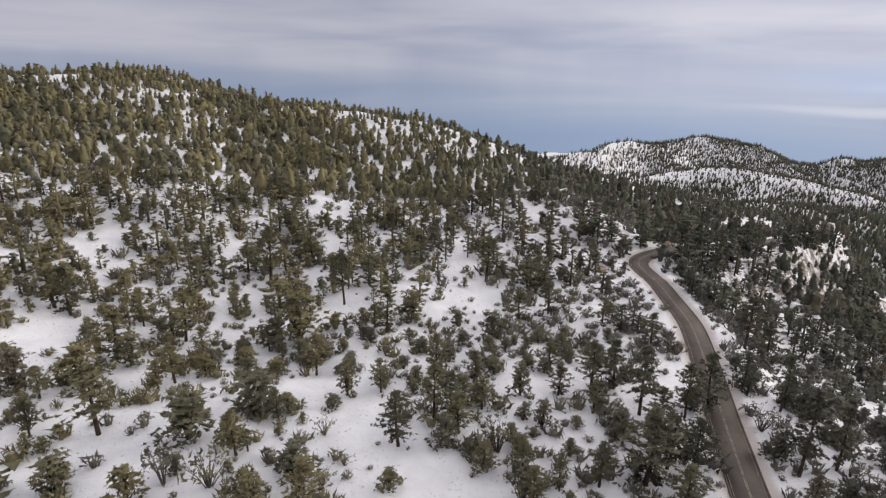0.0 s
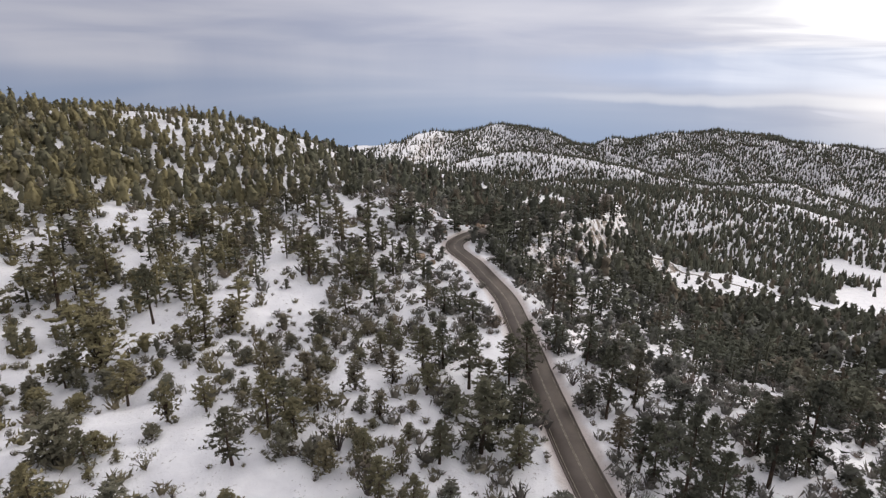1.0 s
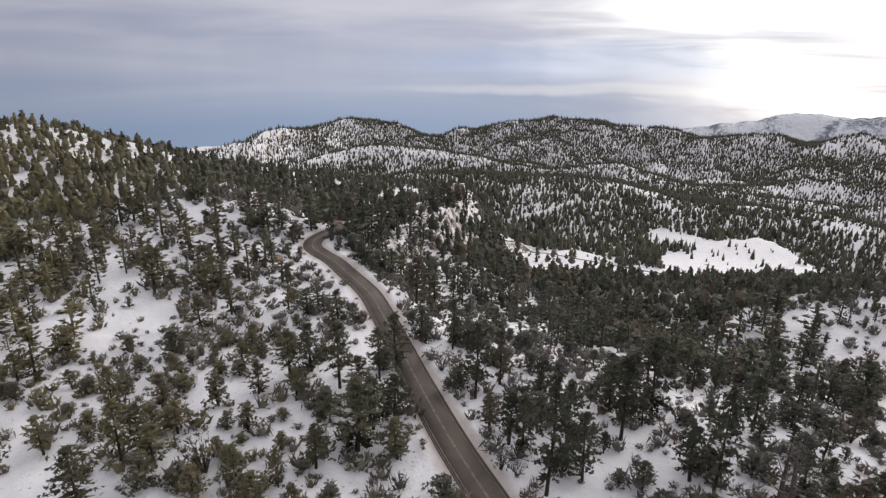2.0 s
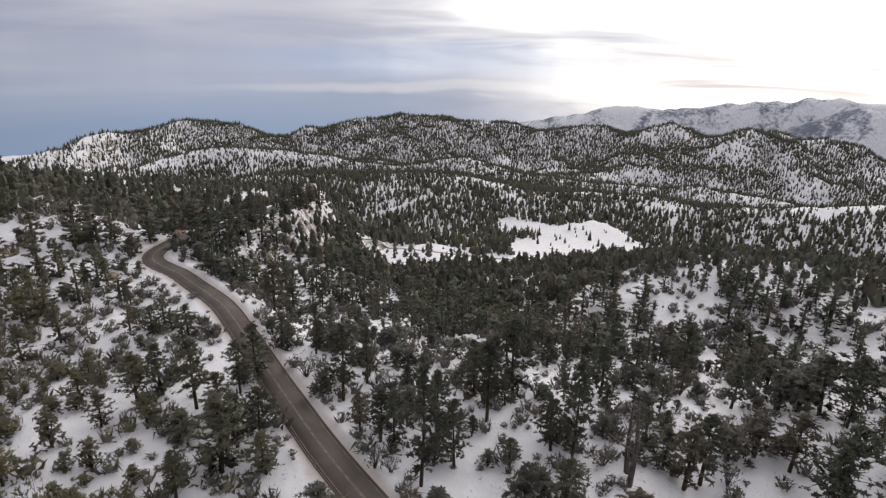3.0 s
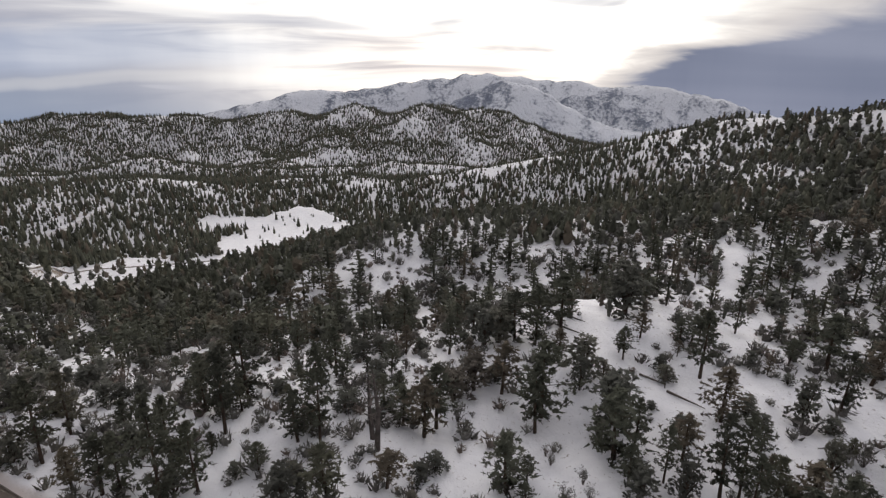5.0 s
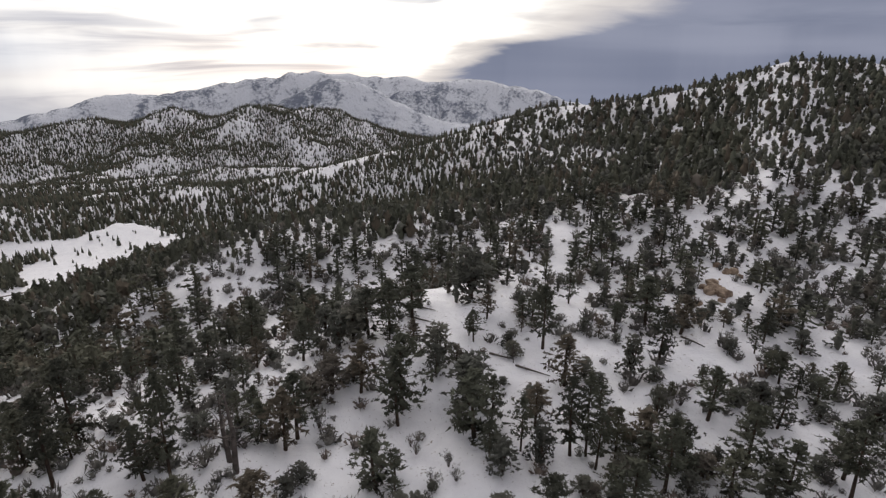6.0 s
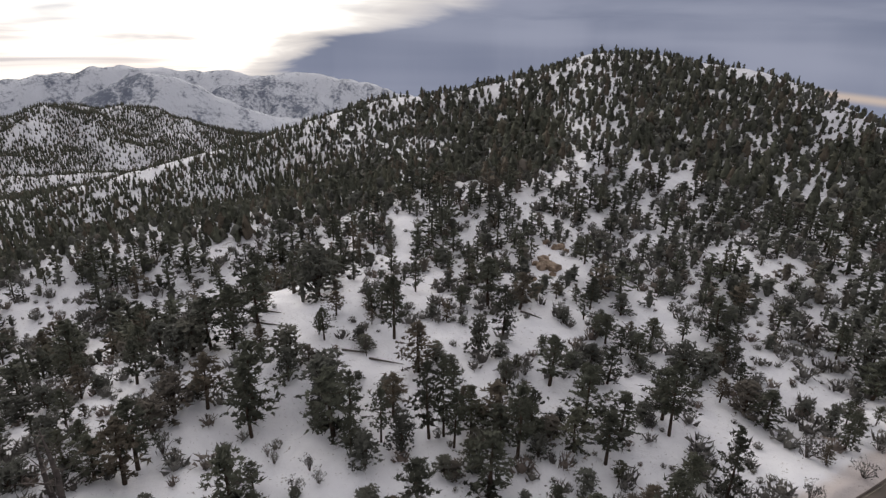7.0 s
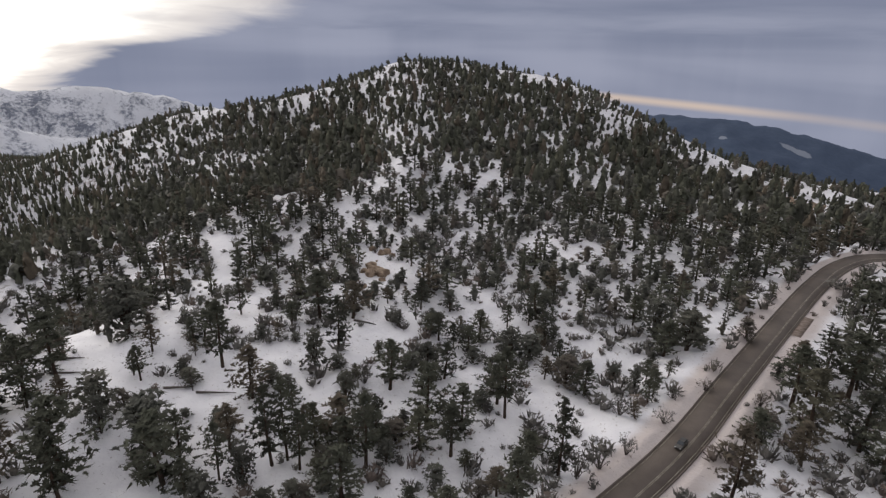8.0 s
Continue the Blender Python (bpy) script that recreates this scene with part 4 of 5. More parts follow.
build_track(TRACK_BENCH, 3.2, mat_plain("packed_snow", (0.56, 0.53, 0.52), (0.74, 0.72, 0.72), 0.3), "snow-packed forest track benched into the hillside")
build_track(TRACK_GLADE, 0.8, mat_plain("wet_dirt", (0.10, 0.08, 0.065), (0.22, 0.18, 0.15), 0.4), "narrow wet dirt track across the snowy glade")


def scatter(near, far, spacing, seed, density, lo=-180.0, hi=180.0):
    """Spots in a ring, one to a cell at most, kept where the density beats the dice."""
    rng = np.random.RandomState(seed)
    g = np.arange(-far, far, spacing)
    x, y = [q.ravel() + rng.uniform(-0.48, 0.48, len(g) ** 2) * spacing for q in np.meshgrid(g, g)]
    r, a = np.hypot(x, y), np.degrees(np.arctan2(x, y))
    keep = (r >= near) & (r < far) & ((a - lo) % 360 < hi - lo if hi - lo < 360 else True)
    x, y = x[keep], y[keep]
    keep = rng.uniform(0, 1, len(x)) < density(x, y)
    return x[keep], y[keep], rng


def wood_density(x, y):
    d, _, _ = along(ROAD, x, y)
    thick = 0.66 + fractal(x, y, 55, 5, 3) * 0.7 + fractal(x, y, 17, 55, 2) * 1.1 + 0.10 * ramp(-y, 0, 60) + 0.04 * valley(x, y) * ramp(np.hypot(x, y), 130, 220) + thicker(x, y, 0.42) + patchy(x, y)
    behind = np.cos(np.arctan2(x, y) - radians(243)) > 0.25
    return np.clip(thick, 0.12, 0.97) * np.where(behind, 0.35, 1.0) * (0.50 + 0.50 * ramp(np.hypot(x, y), 110, 200)) * (1 - clearing(x, y)) * (1 - rocky(x, y)) * (d > 5.8 + 4.0 * ((y < -30) & (x < 80)))


def thicker(x, y, thin):
    """More trees on the face of the eastern hill, fewer on the snowy flank north of it."""
    x, y, _ = on_plan(x, y)
    r, a = np.hypot(x, y), np.degrees(np.arctan2(x, y))
    face = ramp(a, 100, 112) * (1 - 0.75 * ramp(a, 132, 146)) * ramp(r, 130, 180) * (1 - ramp(r, 430, 520))
    flank = ramp(a, 60, 66) * (1 - ramp(a, 92, 100)) * ramp(r, 150, 190) * (1 - ramp(r, 296, 314))
    brow = ramp(a, 60, 64) * (1 - ramp(a, 80, 88)) * ramp(r, 306, 326) * (1 - ramp(r, 400, 440))
    west = ramp(a, -50, -44) * (1 - ramp(a, -24, -10)) * ramp(r, 150, 200)
    below = ramp(a, 20, 25) * (1 - ramp(a, 50, 58)) * ramp(r, 170, 215) * (1 - ramp(r, 330, 400))
    crown = ramp(a, 82, 88) * (1 - ramp(a, 104, 110)) * ramp(r, 330, 380)
    north = ramp(a, -18, -10) * (1 - ramp(a, 16, 24)) * ramp(r, 190, 230) * (1 - ramp(r, 430, 480))
    foot = ramp(a, 60, 68) * (1 - ramp(a, 104, 112)) * (1 - ramp(r, 150, 190))
    shelf = ramp(a, 92, 98) * (1 - ramp(a, 130, 138)) * (1 - ramp(r, 140, 180))
    south = ramp(a, 126, 132) * ramp(r, 90, 110) * (1 - ramp(r, 190, 240))
    return 0.48 * face - thin * flank + 0.35 * brow + 0.50 * west + 0.42 * below + 0.22 * crown - 0.20 * north + 0.08 * foot - 0.02 * shelf + 0.1 * south


# where the wood is thinner (negative) or thicker: middle, long and short half, turn, how much
PATCHES = [(455, -205, 75, 60, -30, -0.06), (360, -370, 60, 45, -45, 0.25), (400, -275, 70, 28, -45, 0.35), (300, -160, 75, 26, 35, 0.35),
           (330, -335, 60, 30, -50, 0.20), (270, -80, 80, 34, 20, 0.24), (145, 125, 80, 50, -45, -0.22), (85, 240, 22, 16, 0, 0.3), (480, 575, 75, 55, 20, -0.40), (-10, 400, 60, 40, 0, -0.15),
           (-40, 350, 40, 30, 0, -0.2), (35, 370, 40, 50, 0, -0.2), (10, 300, 35, 30, 0, -0.2), (-110, 395, 40, 30, 30, -0.15),
           (245, -260, 45, 35, -50, -0.15), (500, 30, 110, 45, 0, 0.35), (1190, 390, 150, 120, 0, 0.4), (85, 48, 26, 18, 0, 0.15), (110, 58, 30, 20, 0, 0.35), (190, -40, 45, 40, 0, -0.05),
           (165, -345, 85, 50, -60, -0.40), (225, -330, 75, 45, -60, -0.30), (225, -30, 60, 45, 0, 0.25), (118, 28, 40, 22, 10, -0.25), (70, -75, 25, 16, 40, -0.3), (45, -125, 32, 20, -70, -0.35)]


def patchy(x, y):
    out = 0.0
    for cx, cy, long, wide, turn, much in PATCHES:
        c, s = math.cos(radians(turn)), math.sin(radians(turn))
        q = np.hypot(((x - cx) * c + (y - cy) * s) / long, (-(x - cx) * s + (y - cy) * c) / wide)
        out = out + much * (1 - ramp(q + 0.5 * fractal(x, y, 40, 23, 2), 0.55, 1.15))
    return out


def grown(x, y):
    """How much taller the trees stand on the deeper soil away from the road."""
    return 1 + 0.26 * ramp(np.hypot(x, y), 130, 240)


def hollow(x, y):
    """From minus one on knolls and crests to one in the gullies."""
    px, py, _ = on_plan(x, y)
    rise = plan_height(px, py)
    ring = sum(plan_height(px + dx, py + dy) for dx, dy in ((42, 0), (-42, 0), (0, 42), (0, -42))) / 4
    return np.clip((ring - rise) / 5.0, -1, 1)


def valley(x, y):
    """The dense wood east of the road, down in the valley."""
    x, y, _ = on_plan(x, y)
    u = 0.85 * x + 0.53 * y
    return ramp(u, 60, 130) * (1 - ramp(np.hypot(x, y), 480, 560)) * ramp(y, -40, 40)


def beyond(x, y):
    """The thinner, rolling wood past the first crests to the north and east."""
    x, y, _ = on_plan(x, y)
    r, a = np.hypot(x, y), np.degrees(np.arctan2(x, y))
    return ramp(r, 400, 470) * ramp(a, -4, 14) * (1 - ramp(a, 74, 86)) + ramp(r, 590, 640) * ramp(a, 74, 86)


def merged(name, shapes, mats, x, y, tall, width, seed, label, category, sink=0.1):
    """Many plants in one mesh. shapes: (wood, crown) pairs one metre tall."""
    rng = np.random.RandomState(seed)
    z = land(x, y) - sink
    pick, turn = rng.randint(0, len(shapes), len(x)), rng.uniform(0, 6.283, len(x))
    broad = width / np.array([spread(p) for p in shapes])[pick]
    verts, faces, slots, tone, puff, n = [], [], [], [], [], 0
    own = rng.uniform(0, 1, len(x))
    for k, pair in enumerate(shapes):
        w = np.where(pick == k)[0]
        if not len(w):
            continue
        c, s = np.cos(turn[w])[:, None], np.sin(turn[w])[:, None]
        for slot, shape in enumerate(pair):
            if shape is None:
                continue
            v, f = shape
            px = (v[:, 0] * c - v[:, 1] * s) * broad[w][:, None] + x[w][:, None]
            py = (v[:, 0] * s + v[:, 1] * c) * broad[w][:, None] + y[w][:, None]
            pz = v[:, 2] * tall[w][:, None] + z[w][:, None]
            verts.append(np.stack([px, py, pz], -1).reshape(-1, 3))
            faces.append((f[None] + (np.arange(len(w)) * len(v))[:, None, None] + n).reshape(-1, 3))
            slots.append(np.full(len(faces[-1]), slot))
            tone.append(np.repeat(own[w], len(v)))
            d = puffed(v)
            puff.append(np.stack([d[:, 0] * c - d[:, 1] * s, d[:, 0] * s + d[:, 1] * c, np.broadcast_to(d[:, 2], (len(w), len(v)))], -1).reshape(-1, 3))
            n += len(verts[-1])
    me = mesh_of(name, np.concatenate(verts), [(np.concatenate(faces), 3)], *mats, slots=np.concatenate(slots))
    me.attributes.new("tone", "FLOAT", "POINT").data.foreach_set("value", np.concatenate(tone).astype(np.float32))
    me.attributes.new("puff", "FLOAT_VECTOR", "POINT").data.foreach_set("vector", np.concatenate(puff).astype(np.float32).ravel())
    return tagged(new(name, me), label, category, kind="stuff")


PINES = [pine_shape(s, bare=b, wide=w) for s, b, w in ((1, 0.24, 0.22), (2, 0.12, 0.24), (3, 0.34, 0.22), (4, 0.08, 0.23), (5, 0.18, 0.26), (6, 0.28, 0.24))]
JUNIPERS = [juniper_shape(s) for s in (11, 12, 13, 14)]
SHRUBS = [shrub_shape(s) for s in (21, 22, 23, 24)]
PINES_MID = [pine_shape(s, 28, 1, 3, 0.082, 3, b, 0.23, (0.28, 0.48), p, 0.22, 2, 3, 0.27) for s, b, p in (
    (31, 0.04, 0.25), (32, 0.10, 0.45), (33, 0.06, 0.40), (34, 0.18, 0.55), (35, 0.03, 0.30), (36, 0.08, 0.5))]
JUNIPERS_MID = [juniper_shape(s, 6, 5, 3, 0.125, 3, (0.28, 0.5), 0.25, 4) for s in (41, 42, 43, 44)]
SHRUBS_MID = [shrub_shape(s, 0, 21, 1, 0.30) for s in (51, 52, 53, 54, 55, 56)]


def spire_shape(seed, sides=4, tufts=2):
    """A far conifer: a ragged spire."""
    crown = Shape(seed)
    crown.core([(0.02, 0.20), (0.30, 0.17), (1.0, 0)] if tufts > 2 else [(0.03, 0.19), (1.0, 0)], sides, 0.4)
    crown.tufts(crown.rng.normal(0, 0.10, (tufts, 3)) * [1, 1, 1.8] + [0, 0, 0.42], 0.24, 1, 0.7, (0.4, 0.7))
    return None, crown.arrays()


def clump_shape(seed, tip=0.5, sides=4, tufts=15):
    """A hillside pine or juniper seen from afar: a lumpy crown, ragged at its edge. tip: how pointed its head is."""
    crown = Shape(seed)
    rng = crown.rng
    rows = []
    for h in (0.06, 0.34, 0.70):
        rows.append((h, 0.62 * (0.10 + 0.26 * math.sin(math.pi * min(1.0, h * 0.9 + 0.12))) * (1 - tip * max(0.0, h - 0.2))))
    crown.core([*rows, (0.92, 0)], sides, 0.5)
    turn, h = rng.uniform(0, 6.28, tufts), rng.uniform(0.12, 0.92, tufts)
    out = 0.30 * np.sin(math.pi * np.minimum(1.0, h * 0.9 + 0.12)) * (1 - tip * np.maximum(0, h - 0.2))
    out = out * rng.uniform(0.5, 1.0, tufts)
    crown.tufts(np.stack([np.cos(turn) * out, np.sin(turn) * out, h], 1), rng.uniform(0.12, 0.26, tufts), 1, 0.8, (0.3, 0.55))
    return None, crown.arrays()


PINES_FAR = [spire_shape(s) for s in (61, 62, 63, 64, 65, 66)]
PINES_HILL = [spire_shape(s, 3, 3) for s in (161, 162, 163, 164, 165, 166)]


# single plants that stand out: east, north, height, crown width
PINES_AT_WEST = [(-113.2, 160.4, 16.1, 11.5), (-108.4, 159.5, 15.3, 9.5), (-69, 102.8, 16.2, 9.3), (-82.7, 135.8, 15.2, 9.7), (-71.4, 150.4, 14.9, 10.1),
                 (-60, 195.2, 20, 12), (-30.5, 129.4, 11.1, 7), (-48.1, 208.3, 15.8, 8.3), (-30.5, 172.1, 18, 7.8), (-15.3, 151.2, 14, 7),
                 (-8.2, 99.5, 12.3, 8), (-1.4, 109, 13, 6), (-1.5, 129.3, 10.6, 6.2), (7.9, 123.8, 8.6, 6), (14.8, 189.8, 15.6, 10.3),
                 (26.6, 118.8, 8.4, 5.2), (21.5, 88.6, 8.1, 3.2), (34.4, 120.8, 12.6, 7.3), (29, 90, 9.6, 6.6), (39.5, 120.6, 12.5, 7.4),
                 (42.7, 111.3, 16.4, 7.1), (37.9, 91.4, 16.6, 12), (43.2, 95.3, 12.1, 7.1)]
PINES_AT_NORTH = [(53.1, 112.4, 13.4, 6), (47.2, 94, 12, 8.9), (59.8, 116.2, 14.4, 7.6), (84.9, 151.1, 15.4, 8.7), (94.6, 155.2, 14.7, 9.1),
                  (75.4, 115.4, 14, 5.7), (67.6, 93.9, 18.4, 6.9), (63.5, 83, 8.9, 7.1), (75.4, 95.2, 13.9, 6.5), (63.9, 77.1, 12.1, 6.9),
                  (64.3, 73.2, 13.3, 5.1), (61, 62.6, 24.5, 7.4), (71.6, 68.7, 16.2, 6.8), (69.3, 62.2, 14.6, 6), (89.5, 74.8, 12.8, 7.7),
                  (84.1, 66.6, 18.4, 7.2), (97.3, 69.9, 19.6, 7.8), (86.5, 52.2, 11.7, 6.9), (84.9, 46.6, 23.8, 6.8), (74.4, 40.3, 11.7, 7.8),
                  (115.5, 57.5, 13.5, 8.4), (191.7, 72.3, 13.5, 6.2), (146.9, 50.8, 17.1, 7.3)]
PINES_AT_EAST = [(98.7, 30.2, 13.9, 8.9), (102.7, 28.7, 15.6, 8.5), (134.4, 34, 11.4, 10.3), (194.2, 43.2, 12.2, 8.1), (119.9, 17.6, 13.7, 8),
                 (87.5, 11.2, 13.1, 8.1), (143.7, 18.1, 14.4, 9.1), (148, 13, 14.9, 12.4), (109, 8.4, 17.2, 7.5), (113.9, 7.7, 20, 12.8),
                 (148.3, 6.3, 19.5, 9.3), (102.8, -7.8, 16.3, 12.5), (105.3, -11.5, 13, 5.5), (97.1, -16.6, 13.1, 4.6), (134.2, -27.2, 17.3, 7.9),
                 (158.7, -38.9, 13.6, 5.8), (78.5, -19.4, 11, 7.8), (117, -29.2, 13.2, 8.5), (95.7, -26.1, 17.9, 7), (95.3, -29.1, 18.9, 5.8),
                 (91.6, -30.1, 13.4, 5.1), (94.6, -34.7, 11.6, 5.9), (144, -56.5, 14.9, 9.5)]
PINES_AT_SOUTHEAST = [(79.1, -32.8, 14.1, 10.7), (124.6, -53.3, 15.3, 7.1), (85.9, -41.2, 17, 7.4), (103.7, -56.4, 12.6, 7.7), (88.9, -56.8, 15.8, 8.4),
                      (78.9, -56.2, 11.4, 6.8), (83.4, -61.8, 11.3, 11.9), (86.7, -74, 12.6, 10.7), (81.7, -72.1, 17.2, 6.7), (60.8, -57.3, 11.4, 8.3),
                      (112.7, -108.9, 12, 9.6), (67.4, -66.2, 8.4, 5.6), (61.8, -68.3, 16.7, 5.5), (40.3, -88.3, 16.3, 7), (49.6, -126.6, 15.2, 10),
                      (50, -140.2, 12.9, 10.7), (42.3, -120.4, 17.4, 11), (45.5, -144.4, 16.3, 17.1), (36, -128.3, 14.4, 11.4), (29.4, -120.3, 13.7, 11.4)]
ALL_PINES_AT = np.array([*PINES_AT_WEST, *PINES_AT_NORTH, *PINES_AT_EAST, *PINES_AT_SOUTHEAST])
JUNIPERS_AT_WEST = [(-95.7, 117.9, 11, 7.7), (-67.2, 86.2, 8, 8.5), (-82.4, 120.1, 12.5, 12), (-52.4, 81.8, 8.3, 8.9), (-77.4, 133.1, 9.1, 12.6),
                    (-49.4, 100, 11.1, 9.2), (-57, 127.9, 6.7, 6.6), (-40.9, 98.1, 6.8, 5.3), (-31.7, 82.3, 6.6, 8.4), (-39.1, 110, 11.2, 10.8),
                    (-26.2, 89.3, 8.7, 10.9), (-39.5, 149.6, 16.3, 14.2), (-21.2, 118.8, 9.8, 4.5), (-8.7, 160.6, 8.7, 8.1), (1.2, 100.1, 7.5, 5.7),
                    (8.2, 94.8, 7, 5.6), (13.7, 147.9, 8.2, 6.1), (17.8, 117.7, 8.3, 4.5), (21.1, 106.2, 7.2, 4.2), (70.2, 46.4, 10.3, 7.8),
                    (218, 57.9, 14.2, 11.3), (113.7, 27.7, 8.6, 8.4)]
JUNIPERS_AT_NORTH = [(147.3, 30.3, 9.8, 7), (119, 24.1, 11.3, 9.3), (140.2, 25.7, 11, 7.5), (141.7, 22.1, 10.9, 9), (163.8, 20.7, 5.3, 5.1),
                     (123.7, 0, 9.9, 5.1), (129.6, -0.4, 10.8, 9), (165.4, -10.6, 17.8, 11.8), (115.3, -7.6, 14.4, 19.3), (91.1, -12.3, 8.4, 6.6),
                     (93.4, -19.9, 10.4, 5.7), (120, -45.2, 11.4, 5.2), (103.4, -45.4, 9.8, 5), (130.3, -91.2, 7.3, 9.7), (103.1, -91.6, 8.5, 8.7),
                     (98.6, -93.9, 8.4, 8.6), (85, -93.2, 9, 9.5), (74.3, -104.9, 7, 4.1), (88.2, -130.8, 13.2, 9.7), (77.8, -129.3, 12.5, 9.3),
                     (71.8, -146.1, 6.4, 6.6), (56.8, -133.7, 4.4, 6)]
ALL_JUNIPERS_AT = np.array([*JUNIPERS_AT_WEST, *JUNIPERS_AT_NORTH])
SHRUBS_AT_WEST = [(-84.1, 104.2, 6.4, 8.4), (-48.5, 86.8, 8, 7.9), (-40.2, 86, 7.4, 8.8), (-21, 88.6, 3.5, 4.8), (-23.3, 102.8, 3.9, 4.7),
                  (-17.9, 94, 2.4, 3.3), (11.3, 99.6, 8.7, 8), (14.7, 86.5, 8.1, 7.4), (67.4, 108, 5.7, 8.1), (58, 71.7, 4.8, 5.4),
                  (59.4, 68.9, 3.8, 3.8), (91.1, 43.1, 3.9, 7), (102.2, 37, 2.7, 4.9), (106.4, 24.9, 4.6, 5.6), (102, 5.4, 2.9, 1.9),
                  (99.2, 4.2, 3.4, 2.3)]
SHRUBS_AT_NORTH = [(89, 0.6, 3.5, 3.5), (93.7, -2.3, 3.5, 2.9), (89.7, -3.6, 3.1, 2.9), (108.5, -52.6, 3.6, 4.6), (143, -94.3, 4.3, 10.3),
                   (59, -70.1, 5.4, 6.5), (58.1, -75, 4.9, 5), (68.4, -92.6, 4.8, 5.1), (57.6, -81.7, 4.3, 3.9), (67.3, -95.7, 3.5, 3.8),
                   (59.9, -96.1, 3.3, 4.3), (65.1, -106.1, 2.8, 4), (62.9, -114.9, 2.8, 4.1), (52.7, -119.4, 3.5, 4.8), (46.6, -108.9, 5.2, 5.8)]
ALL_SHRUBS_AT = np.array([*SHRUBS_AT_WEST, *SHRUBS_AT_NORTH])
SNAGS_AT = [(92.8, 39.1, 15, 11.6), (89.4, 36.9, 17.8, 12.4), (129.1, -19.1, 6.2, 2.8)]
ALL_SNAGS_AT = np.array([*SNAGS_AT])
FALLEN = [(127.5, -19.5, 121.5, -26.8), (133.3, -13.6, 130.2, -19.5), (203.4, -57.1, 188.6, -59.8), (122, -95.3, 112.4, -94.6), (155.4, 7.9, 150.4, -0.2), (137.4, -63.8, 131.4, -67.5), (162, 6.1, 157.8, 0.2)]


NEAR = 290.0  # beyond this the trees are one mesh


ALL_PINES_AT[:, 3] = np.minimum(ALL_PINES_AT[:, 3], 0.62 * ALL_PINES_AT[:, 2])
ALL_JUNIPERS_AT[:, 3] = np.minimum(ALL_JUNIPERS_AT[:, 3], 0.82 * ALL_JUNIPERS_AT[:, 2])


def crowded(x, y, spots, gap):
    """True where one of the single plants stands closer than the gap."""
    return (np.hypot(x[:, None] - spots[:, 0], y[:, None] - spots[:, 1]) < gap + 0.30 * spots[:, 3]).any(1)


def spread(shape):
    """Width of a crown one metre tall."""
    return 2 * float(np.percentile(np.hypot(shape[1][0][:, 0], shape[1][0][:, 1]), 93))


def stand(name, shapes, bark, leaf, parts, x, y, tall, width, rng, labels, category, group):
    """Single plants, one thing each, copied from a few models. labels: for tall, middling and low ones."""
    models = [plant_thing(name, w, c, bark, leaf, *parts) for w, c in shapes]
    spreads = [spread(s) if s[1] is not None else 0.45 for s in shapes]
    z = land(x, y) - 0.1
    high, low = np.percentile(tall, [75, 25])
    for k in range(len(x)):
        model = models[k % len(models)]
        b = width[k] / spreads[k % len(models)]
        m = pose(x[k], y[k], z[k], 0, 0, rng.uniform(0, 360)) @ Matrix.Diagonal((b, b, tall[k], 1))
        thing = model if k < len(models) else copy_thing(model, m @ Matrix.Diagonal([1 / q for q in model.scale] + [1]))
        if k < len(models):
            model.matrix_basis = m
        tagged(thing, labels[0] if tall[k] > high else labels[2] if tall[k] < low else labels[1], category, group)


